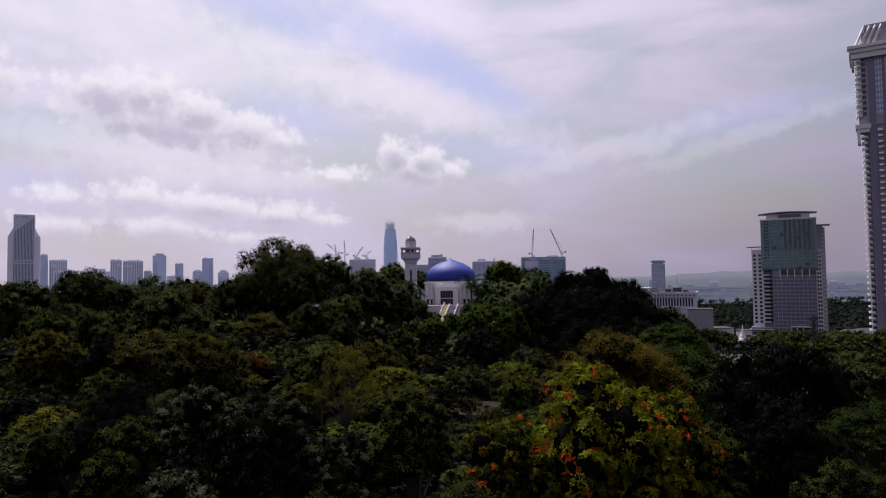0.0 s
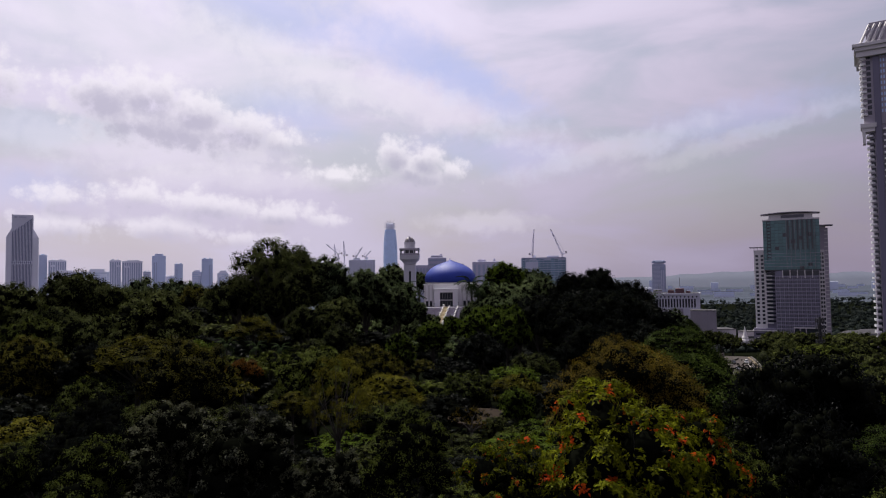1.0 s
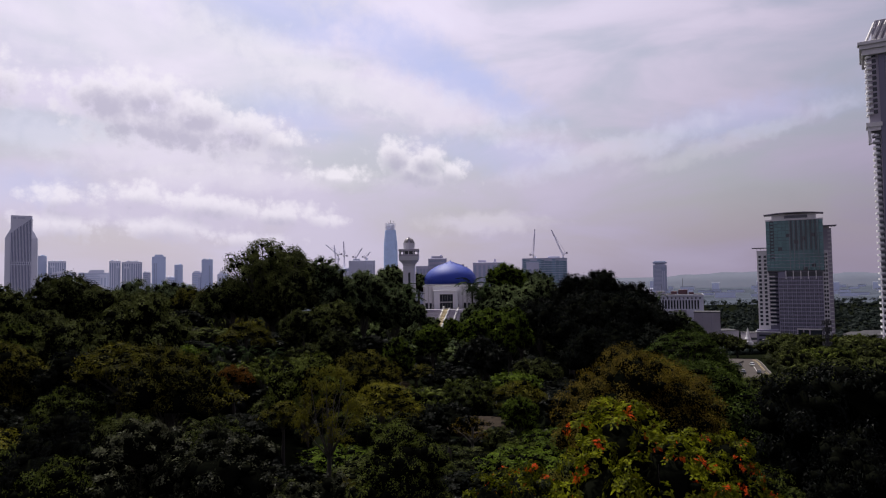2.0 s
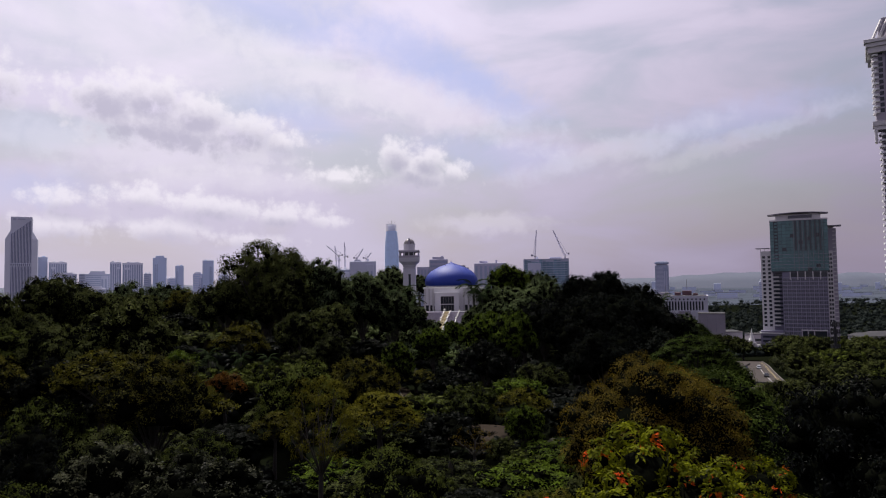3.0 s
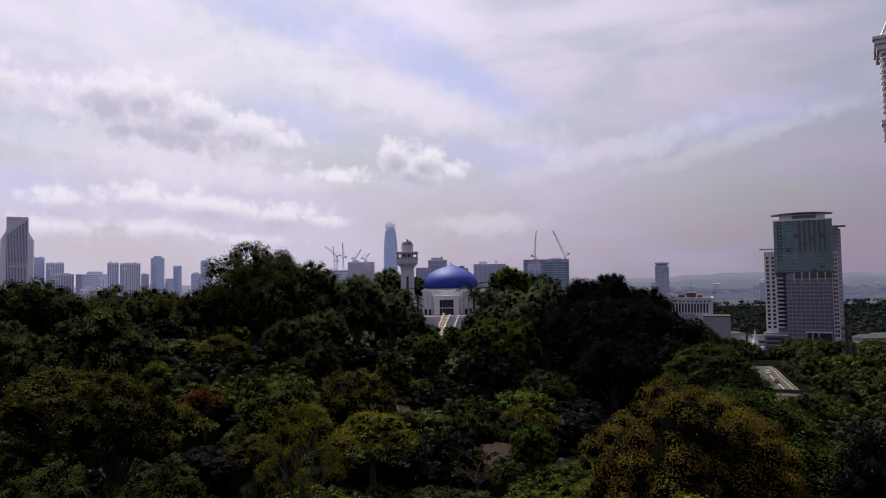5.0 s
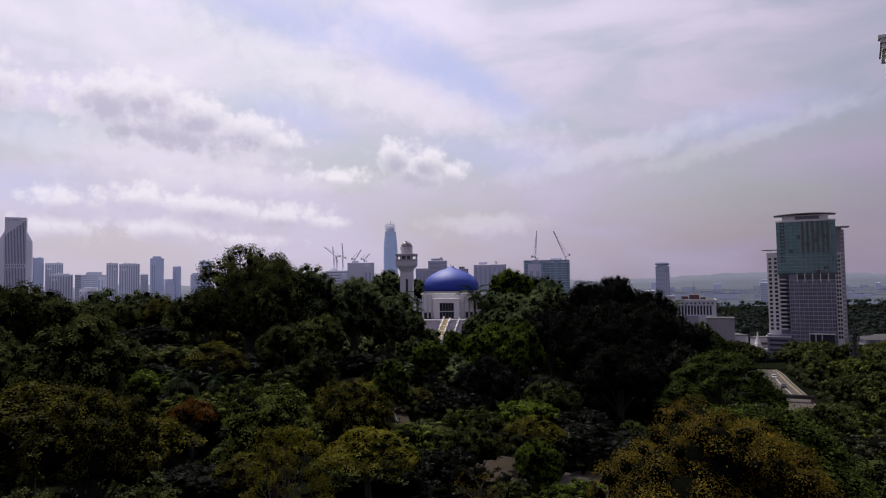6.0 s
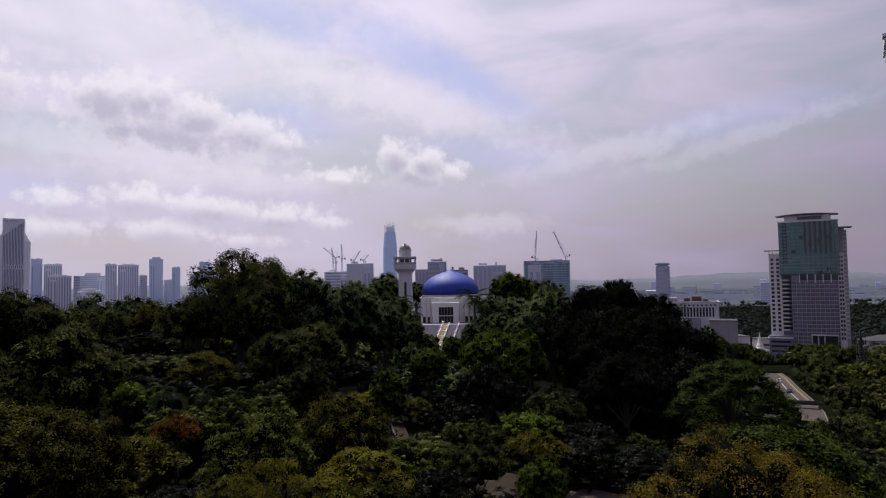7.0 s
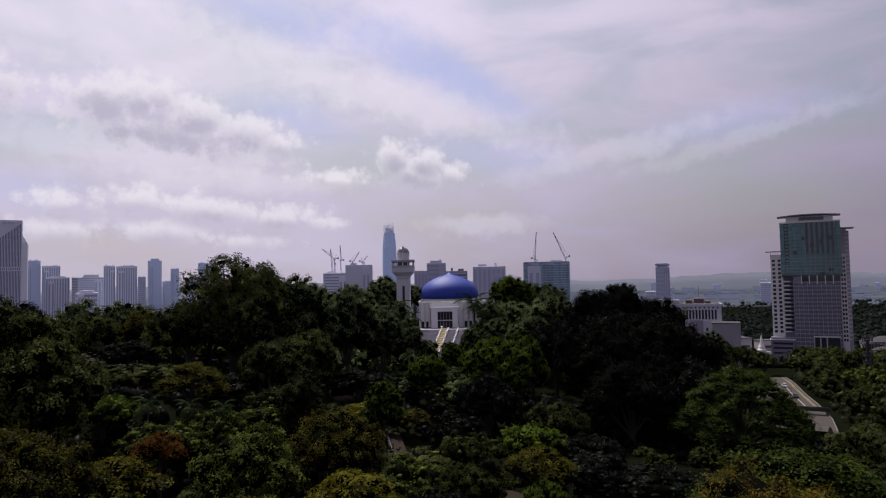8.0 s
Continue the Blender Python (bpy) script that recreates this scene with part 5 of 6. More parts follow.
def make_bank_tower():
    """The white tower with the slanting cap and the finned faces."""
    t = thing("finned_tower", (-864.0, 1344.0, -45.0), "white office tower with vertical fins and a slanted cap", "building")
    t.rotation_euler, t.scale = (0, 0, radians(30)), (0.86, 0.86, 1.0)
    part("core", prism(bmesh.new(), [(-22, 0), (22, 0), (33, 14), (33, 60), (-33, 60), (-33, 14)], 0, 182), FAR_WALL, t)
    shoulder = bmesh.new()
    a = [shoulder.verts.new(c) for c in ((-22, 0.2, 182), (22, 0.2, 182), (33, 14, 182), (33, 60, 182), (-33, 60, 182), (-33, 14, 182))]
    b = [shoulder.verts.new(c) for c in ((-21, 0.8, 200), (22, 0.8, 200), (22.5, 10, 200), (22.5, 45, 200), (-22, 45, 200), (-22, 10, 200))]
    for i in range(6):
        shoulder.faces.new((a[i], a[(i + 1) % 6], b[(i + 1) % 6], b[i]))
    part("shoulder", shoulder, FAR_WALL, t)
    cap = bmesh.new()
    low = [cap.verts.new(c) for c in ((-21, 1, 186), (22, 1, 186), (22, 40, 186), (-21, 40, 186))]
    top = [cap.verts.new(c) for c in ((-21, 1, 228), (22, 1, 228), (22, 40, 228), (-21, 40, 228))]
    for i in range(4):
        cap.faces.new((low[i], low[(i + 1) % 4], top[(i + 1) % 4], top[i]))
    cap.faces.new(top)
    part("cap", cap, FAR_WALL, t)
    face = bmesh.new()
    pts = [(-21, -0.4, 4), (21.5, -0.4, 4), (21.5, -0.4, 222), (-21, -0.4, 191)]
    a = [face.verts.new(p) for p in pts]
    b = [face.verts.new((x, y - 0.8, z)) for x, y, z in pts]
    face.faces.new(a), face.faces.new(list(reversed(b)))
    for i in range(4):
        face.faces.new((a[i], a[(i + 1) % 4], b[(i + 1) % 4], b[i]))
    bmesh.ops.recalc_face_normals(face, faces=face.faces)
    part("window_face", face, GLASS_SLATE, t, "recessed dark window face")
    for k in range(15):
        x = -20.4 + 2.93 * k
        h = 191 + 31 * (x + 21) / 42.5
        part("fin", boxes((x - 0.7, x + 0.7, -2.0, -1.2, 4, h)), FAR_WALL, t)
    part("band", boxes((-21.2, 21.7, -2.6, -1.2, 126, 133)), FAR_WALL, t)
    part("band_opening", boxes(*[(-20 + 4.1 * k, -18 + 4.1 * k, -2.75, -2.6, 127.5, 131.5) for k in range(10)]), GLASS_SLATE, t)
    part("sign", boxes((-16, -10, -0.2, 1, 221, 225), (-7, 8, -0.2, 1, 221.5, 224.5)), FAR_GREY, t)


def block(name, label, x0, x1, y, top, deep=30, wall=None, floors=0, fins=0, cap=0.0, base=-48.0):
    """A far building with storey bands or window strips on its front, a proud bay, roof plant and an optional roof house."""
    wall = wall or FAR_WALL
    turn = -math.atan2((x0 + x1) / 2, y - 20)
    w = (x1 - x0) * math.cos(turn) * 1.05
    t = thing(name, ((x0 + x1) / 2, y, base), label, "building", "city buildings")
    t.rotation_euler = (0, 0, turn)
    h = top - base
    part("body", boxes((-w / 2, w / 2, 0, deep, 0, h), bevel=min(0.6, w * 0.02)), wall, t)
    odd = int(abs(x0) + y) % 2
    dark = SLATE_WALL if wall is not SLATE_WALL else FAR_GREY
    if floors:
        step = h / floors
        s = part("window_band", boxes((-w * 0.46, w * 0.46, -0.25, 0.0, 0, step * 0.45)), dark if y < 2300 else FAR_GLASS, t)
        s.matrix_basis = pose(0, 0, h - step * 0.9)
        for f in range(2, min(floors, 40)):
            again(s, 0, 0, h - step * (f - 0.1))
    if fins:
        s = part("window_strip", boxes((-w / fins * 0.26, w / fins * 0.26, -0.3, 0.0, h * 0.1, h * 0.96)), dark, t)
        s.matrix_basis = pose(-w / 2 + w / fins * 0.5, 0, 0)
        for f in range(1, fins):
            again(s, -w / 2 + w / fins * (f + 0.5), 0, 0)
    if h > 80 and w > 20:
        # a bay stands proud of the front, and plant stands on the roof
        side = 1 if odd else -1
        part("bay", boxes((*sorted((side * w * 0.12, side * w * 0.40)), -3.0, 0.0, 0, h * (0.90 if fins else 0.95)), bevel=0.3), wall, t)
        rib = part("bay_strip", boxes((-w * 0.035, w * 0.035, -3.3, -3.0, 0, h * 0.86)), dark, t)
        rib.matrix_basis = pose(side * w * 0.19, 0, 0)
        again(rib, side * w * 0.33, 0, 0)
        part("roof_plant", boxes((*sorted((-side * w * 0.08, -side * w * 0.34)), deep * 0.2, deep * 0.6, h, h + 3.2), (side * w * 0.2 - 1.5, side * w * 0.2 + 1.5, deep * 0.3, deep * 0.5, h, h + 4.6)), wall, t)
    if cap:
        part("roof_house", boxes((-w * 0.3, w * 0.3, 2, deep * 0.7, h, h + cap), bevel=0.3), wall, t)
    return t


make_glass_tower()
make_apartment_tower()
make_bank_tower()
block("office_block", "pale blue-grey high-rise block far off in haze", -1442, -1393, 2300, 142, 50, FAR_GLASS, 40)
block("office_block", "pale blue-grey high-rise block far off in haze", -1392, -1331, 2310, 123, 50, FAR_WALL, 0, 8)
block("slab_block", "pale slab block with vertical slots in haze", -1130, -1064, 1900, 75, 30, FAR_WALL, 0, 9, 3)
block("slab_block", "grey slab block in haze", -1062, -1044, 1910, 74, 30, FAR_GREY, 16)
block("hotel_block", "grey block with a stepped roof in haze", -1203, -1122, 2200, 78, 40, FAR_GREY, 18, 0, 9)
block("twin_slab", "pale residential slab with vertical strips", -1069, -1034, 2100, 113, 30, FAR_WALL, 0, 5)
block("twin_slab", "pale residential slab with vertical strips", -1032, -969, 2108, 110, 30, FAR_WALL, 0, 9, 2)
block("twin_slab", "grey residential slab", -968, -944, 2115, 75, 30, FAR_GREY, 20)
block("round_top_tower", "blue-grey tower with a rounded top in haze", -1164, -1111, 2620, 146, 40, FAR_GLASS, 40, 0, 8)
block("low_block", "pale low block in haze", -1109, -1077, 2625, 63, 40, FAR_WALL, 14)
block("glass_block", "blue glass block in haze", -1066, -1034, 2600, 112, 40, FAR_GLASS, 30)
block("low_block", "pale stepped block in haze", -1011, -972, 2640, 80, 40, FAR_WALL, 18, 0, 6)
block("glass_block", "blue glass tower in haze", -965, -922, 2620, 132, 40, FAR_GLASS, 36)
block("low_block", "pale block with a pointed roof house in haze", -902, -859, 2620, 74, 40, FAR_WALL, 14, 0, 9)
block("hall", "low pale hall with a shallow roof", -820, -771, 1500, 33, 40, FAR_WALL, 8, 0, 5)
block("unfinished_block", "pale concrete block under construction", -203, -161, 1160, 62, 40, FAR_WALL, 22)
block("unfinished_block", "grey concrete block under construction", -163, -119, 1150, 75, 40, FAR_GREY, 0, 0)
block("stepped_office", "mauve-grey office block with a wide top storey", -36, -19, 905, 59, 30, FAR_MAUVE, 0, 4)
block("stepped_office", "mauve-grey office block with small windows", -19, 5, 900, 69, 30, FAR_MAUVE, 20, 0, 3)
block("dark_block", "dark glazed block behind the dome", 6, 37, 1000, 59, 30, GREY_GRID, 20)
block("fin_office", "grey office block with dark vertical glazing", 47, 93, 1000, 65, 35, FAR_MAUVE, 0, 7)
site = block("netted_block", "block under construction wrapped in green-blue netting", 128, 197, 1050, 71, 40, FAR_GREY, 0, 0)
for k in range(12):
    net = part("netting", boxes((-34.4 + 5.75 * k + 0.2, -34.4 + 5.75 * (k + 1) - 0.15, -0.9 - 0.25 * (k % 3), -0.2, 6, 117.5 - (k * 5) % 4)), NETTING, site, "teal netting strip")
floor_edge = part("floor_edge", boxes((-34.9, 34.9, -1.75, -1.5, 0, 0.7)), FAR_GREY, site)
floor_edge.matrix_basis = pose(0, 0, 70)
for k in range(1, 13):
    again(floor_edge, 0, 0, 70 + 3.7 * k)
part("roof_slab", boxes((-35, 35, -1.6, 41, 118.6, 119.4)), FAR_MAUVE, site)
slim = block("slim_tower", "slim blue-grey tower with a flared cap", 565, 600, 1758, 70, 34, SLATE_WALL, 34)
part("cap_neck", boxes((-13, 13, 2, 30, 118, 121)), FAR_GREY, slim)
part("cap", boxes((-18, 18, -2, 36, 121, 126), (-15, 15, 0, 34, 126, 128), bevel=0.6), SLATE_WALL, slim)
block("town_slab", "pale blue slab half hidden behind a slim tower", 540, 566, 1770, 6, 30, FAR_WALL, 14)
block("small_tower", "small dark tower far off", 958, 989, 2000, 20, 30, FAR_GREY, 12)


def make_supertall():
    t = thing("supertall_tower", (-278.0, 3510.0, -48.0), "tapering blue glass supertall tower with an open crown", "building")
    bm = bmesh.new()
    rings = []
    for z, r in ((0, 36), (200, 36), (270, 34.5), (310, 31.5), (340, 28.5), (352, 27.5)):
        c = r * 0.30
        rings.append([bm.verts.new(v) for v in ((-r + c, -r, z), (r - c, -r, z), (r, -r + c, z), (r, r - c, z), (r - c, r, z), (-r + c, r, z), (-r, r - c, z), (-r, -r + c, z))])
    for a, b in zip(rings, rings[1:]):
        for i in range(8):
            bm.faces.new((a[i], a[(i + 1) % 8], b[(i + 1) % 8], b[i]))
    bm.faces.new(rings[-1])
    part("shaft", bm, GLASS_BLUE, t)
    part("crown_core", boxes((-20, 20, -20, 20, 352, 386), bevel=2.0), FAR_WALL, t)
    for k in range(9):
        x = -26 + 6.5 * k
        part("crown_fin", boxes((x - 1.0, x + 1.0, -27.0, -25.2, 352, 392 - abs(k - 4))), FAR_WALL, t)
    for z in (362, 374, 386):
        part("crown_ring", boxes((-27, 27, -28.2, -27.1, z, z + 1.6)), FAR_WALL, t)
    part("antenna", boxes((-1, 1, -1, 1, 386, 408)), STEEL, t)
    jib = bmesh.new()
    bar(jib, (-4, 0, 386), (-20, 0, 405), 1.4), bar(jib, (6, 0, 386), (22, 0, 404), 1.4)
    part("crane_jib", jib, STEEL, t)


make_supertall()


def make_hills():
    """A low blue ridge along the horizon, rising gently from the plain."""
    bm = bmesh.new()
    rows = []
    for k in range(201):
        x = -4800 + 9600 * k / 200
        h = 30 + 30 * noise.noise((x * 0.0016, 3.1, 0)) + 14 * noise.noise((x * 0.005, 7.7, 0)) + 5 * noise.noise((x * 0.016, 1.7, 0)) + 26 * math.exp(-((x - 2050) / 420) ** 2)
        spur = 60 * noise.noise((x * 0.004, 0.3, 0))
        rows.append([bm.verts.new((x, 4250 + spur, -80)), bm.verts.new((x, 4420 + spur, -30 + 0.35 * (h + 30))), bm.verts.new((x, 4600, h)), bm.verts.new((x, 4900, -80))])
    for p, q in zip(rows, rows[1:]):
        for i in range(3):
            bm.faces.new((p[i], q[i], q[i + 1], p[i + 1]))
    mesh = bpy.data.meshes.new("backdrop_hills")
    bm.to_mesh(mesh)
    bm.free()
    mesh.polygons.foreach_set("use_smooth", [True] * len(mesh.polygons))
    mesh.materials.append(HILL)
    tagged(new("backdrop_hills", mesh), "low hazy blue-grey ridge of hills on the horizon", "hills", kind="structure")


# The haze in front of the ridge is put into its blue-grey base.
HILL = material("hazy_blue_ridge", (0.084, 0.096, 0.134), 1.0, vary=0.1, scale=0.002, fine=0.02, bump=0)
make_hills()


# ---- the highway ----
def ribbon(name, line, left, right, lift, mat, label, category):
    """A strip along a line, between two offsets from it."""
    pts = []
    for (ax, ay), (bx, by) in zip(line, line[1:]):
        for k in range(6):
            pts.append((ax + (bx - ax) * k / 6, ay + (by - ay) * k / 6))
    pts.append(line[-1])
    bm = bmesh.new()
    rows = []
    for k, (x, y) in enumerate(pts):
        (px, py), (qx, qy) = pts[max(0, k - 3)], pts[min(len(pts) - 1, k + 3)]
        d = math.hypot(qx - px, qy - py)
        nx, ny = (qy - py) / d, -(qx - px) / d
        z = max(ground_at(x + nx * o, y + ny * o) for o in (left, 0.5 * (left + right), right)) + lift
        rows.append([bm.verts.new((x + nx * o, y + ny * o, z + h)) for o, h in ((left, -1.2), (left, 0), (right, 0), (right, -1.2))])
    for a, b in zip(rows, rows[1:]):
        for i in range(3):
            bm.faces.new((a[i], a[i + 1], b[i + 1], b[i]))
    bmesh.ops.recalc_face_normals(bm, faces=bm.faces)
    mesh = bpy.data.meshes.new(name)
    bm.to_mesh(mesh)
    bm.free()
    mesh.materials.append(mat)
    return tagged(new(name, mesh), label, category, kind="structure"), pts


ribbon("road", ROAD, -8.5, 8.5, 0.55, ASPHALT, "grey asphalt highway curving through the valley", "road")
ribbon("kerb", ROAD, 8.6, 8.9, 0.75, CONCRETE, "pale concrete kerb of the highway", "kerb")
ribbon("kerb", ROAD, -8.9, -8.6, 0.75, CONCRETE, "pale concrete kerb of the highway", "kerb")
for offset in (-4.2, 4.2):
    ribbon("lane_line", ROAD, offset - 0.12, offset + 0.12, 0.57, PAINT_WHITE, "white painted lane line", "road marking")
ribbon("edge_line", ROAD, 7.4, 7.6, 0.57, YELLOW, "yellow painted edge line", "road marking")
ribbon("edge_line", ROAD, 6.9, 7.05, 0.57, YELLOW, "yellow painted edge line", "road marking")
SLIP = [(106, 290), (116, 296), (127, 305), (137, 318)]
ribbon("slip_road", SLIP, -3, 3, 1.2, ASPHALT, "grey slip road beside the highway", "road")
EAST_ROAD = [(176, 262), (186, 290), (200, 330), (232, 372), (275, 400)]
ribbon("side_road", EAST_ROAD, -3.5, 3.5, 0.8, CONCRETE, "pale side road beyond the wood", "road")


def make_car(x, y, turn, paint, label):
    car = thing("car", (x, y, max(ground_at(x + a, y + b) for a in (-3, 3) for b in (-3, 3)) + 0.56), label, "car", "cars on the highway")
    car.rotation_euler = (0, 0, radians(turn))
    body = bmesh.new()
    box(body, -0.88, 0.88, -2.2, 2.2, 0.3, 0.85, bevel=0.12)
    part("body", body, paint, car)
    cabin = bmesh.new()
    low = [cabin.verts.new(c) for c in ((-0.8, -1.7, 0.85), (0.8, -1.7, 0.85), (0.8, 1.1, 0.85), (-0.8, 1.1, 0.85))]
    top = [cabin.verts.new(c) for c in ((-0.62, -1.1, 1.42), (0.62, -1.1, 1.42), (0.62, 0.45, 1.42), (-0.62, 0.45, 1.42))]
    for i in range(4):
        cabin.faces.new((low[i], low[(i + 1) % 4], top[(i + 1) % 4], top[i]))
    part("cabin", cabin, GLASS_DARK, car, "dark glazed cabin")
    part("roof", boxes((-0.64, 0.64, -1.12, 0.47, 1.42, 1.47)), paint, car)
    tyre = bmesh.new()
    bmesh.ops.create_cone(tyre, cap_ends=True, segments=12, radius1=0.31, radius2=0.31, depth=0.2, matrix=Matrix.Rotation(radians(90), 4, "Y"))
    wheel = part("wheel", tyre, RUBBER, car)
    wheel.matrix_basis = pose(-0.8, -1.35, 0.31)
    for wx, wy in ((0.8, -1.35), (-0.8, 1.35), (0.8, 1.35)):
        again(wheel, wx, wy, 0.31)
    return car


CAR_WHITE = material("white_car_paint", (0.70, 0.70, 0.72), 0.3, vary=0.04, coat=0.6, bump=0)
CAR_GREY = material("grey_car_paint", (0.16, 0.16, 0.18), 0.3, 0.4, vary=0.05, coat=0.6, bump=0)
CAR_DARK = material("dark_car_paint", (0.03, 0.03, 0.035), 0.3, vary=0.05, coat=0.6, bump=0)
make_car(107.0, 226.5, -28, CAR_WHITE, "white car driving on the grey highway")
make_car(123.0, 281.0, -26, CAR_GREY, "grey car driving on the highway")
make_car(128.5, 279.0, -26, CAR_DARK, "dark car driving beside a grey one")
make_car(130.0, 300.0, -22, CAR_DARK, "dark car far up the highway")
make_car(136.5, 302.0, -22, CAR_WHITE, "white car far up the highway")
make_car(124.0, 297.0, -50, CAR_GREY, "grey car on the slip road")


def make_wall_panel():
    t = thing("noise_barrier", (124.0, 312.0, ground_at(124.0, 312.0) - 0.3), "brown-violet panelled barrier wall beside the highway", "wall", kind="structure")
    panel = part("panel", boxes((-1.55, 1.55, -0.12, 0.12, 0.2, 3.9)), BARRIER, t)
    post = part("post", boxes((-0.2, 0.2, -0.25, 0.25, 0, 4.2)), CONCRETE, t)
    t.rotation_euler = (0, 0, radians(18))
    panel.matrix_basis, post.matrix_basis = pose(-6.4, 0, 0), pose(-8.0, 0, 0)
    for k in range(1, 5):
        again(panel, -6.4 + 3.2 * k, 0, 0)
    for k in range(1, 6):
        again(post, -8.0 + 3.2 * k, 0, 0)


BARRIER = material("brown_violet_panel", (0.10, 0.07, 0.075), 0.8, vary=0.2, scale=0.5)
make_wall_panel()


def make_overpass():
    """The narrow dark footbridge across the highway."""
    t = thing("footbridge", (113.0, 252.0, -3.2), "dark steel footbridge across the highway", "bridge", kind="structure")
    t.rotation_euler = (0, 0, radians(-24))
    part("deck", boxes((-13, 10.5, -0.9, 0.9, 5.0, 5.3)), DARK_STEEL, t)
    for y in (-0.84, 0.84):
        part("parapet", boxes((-13, 10.5, y - 0.06, y + 0.06, 5.3, 6.1)), DARK_STEEL, t)
    for x in (-12, 9.8):
        part("pier", boxes((x - 0.5, x + 0.5, -0.7, 0.7, -1.0, 5.0)), CONCRETE, t)


make_overpass()


def street_lamp(x, y, turn):
    g = ground_at(x, y)
    t = thing("street_lamp", (x, y, g), "grey steel street lamp with a curved arm", "lamp", "street lamps")
    part("pole", tube_part([(0, 0, 0), (0, 0, 5), (0, 0, 9)], [0.13, 0.1, 0.07]), STEEL, t)
    part("arm", tube_part([(0, 0, 9), (0.5, 0, 9.6), (1.9, 0, 9.8)], [0.07, 0.06, 0.05]), STEEL, t)
    part("lantern", boxes((1.7, 2.6, -0.16, 0.16, 9.68, 9.84), bevel=0.05), PALE, t)
    t.rotation_euler = (0, 0, radians(turn))


def tube_part(points, radii, sides=6):
    bm = bmesh.new()
    v, f = tube([Vector(p) for p in points], radii, sides)
    made = [bm.verts.new(c) for c in v]
    for q in f:
        bm.faces.new([made[i] for i in q])
    return bm


for x, y, turn in ((92, 238, -20), (109, 296, -20), (124, 324, -10), (158, 330, 160)):
    street_lamp(x, y, turn)


# ---- paved places in the park ----
def paved(name, x, y, a, b, mat, label):
    """A paved patch that lies on the ground."""
    bm = bmesh.new()
    rings = []
    for f in (0.0, 0.5, 1.0):
        ring = []
        for k in range(28):
            t = 2 * math.pi * k / 28
            w = 1 + 0.12 * math.sin(3 * t + x) + 0.06 * math.sin(5 * t + y)
            px, py = x + a * f * w * math.cos(t), y + b * f * w * math.sin(t)
            ring.append((px, py))
        rings.append(ring)
    level = max(ground_at(px, py) for ring in rings for px, py in ring) + 0.12
    outline = rings[-1]
    prism(bm, outline, level - 1.5, level)
    mesh = bpy.data.meshes.new(name)
    bm.to_mesh(mesh)
    bm.free()
    mesh.materials.append(mat)
    return tagged(new(name, mesh), label, "pavement", kind="structure")


paved("pavement", 5.0, 131.0, 7.0, 7.0, EARTH, "bare brown clearing among the park's trees")
paved("pavement", 21.5, 124.5, 6.5, 6.5, ASPHALT, "grey asphalt yard among the park's trees")
paved("pavement", -19.5, 188.0, 4.5, 6.0, EARTH, "brown plaza between trees")
paved("pavement", -86.0, 221.0, 11.0, 6.0, EARTH, "pale open court behind the trees")
paved("pavement", -11.0, 98.0, 4.5, 5.0, EARTH, "brown earth path under the thin-crowned tree")
paved("pavement", -13.5, 232.0, 5.0, 5.0, TILE_RED, "terracotta forecourt beside the stairs")


def make_bank():
    """The steep bare bank with a concrete drain that drops towards the clearing."""
    line = [(-9.5, 168), (-7.4, 156), (-4.0, 146), (-1.0, 137)]
    ribbon("bank_path", line, -1.1, 1.1, 0.4, EARTH, "bare sloping earth path down the bank", "path")
    ribbon("bank_drain", line, 1.25, 1.6, 0.6, ROOF_GREY, "narrow concrete drain along the bank", "drain")


make_bank()


def make_goal():
    t = thing("goal_frame", (-79.0, 219.0, ground_at(-79, 219)), "white steel goal frame on an open court", "goal")
    part("crossbar", boxes((-4.2, 4.2, -0.08, 0.08, 3.0, 3.16)), WHITE, t)
    for x in (-4.2, 4.2):
        part("upright", boxes((x - 0.08, x + 0.08, -0.08, 0.08, 0, 3.16)), WHITE, t)


make_goal()


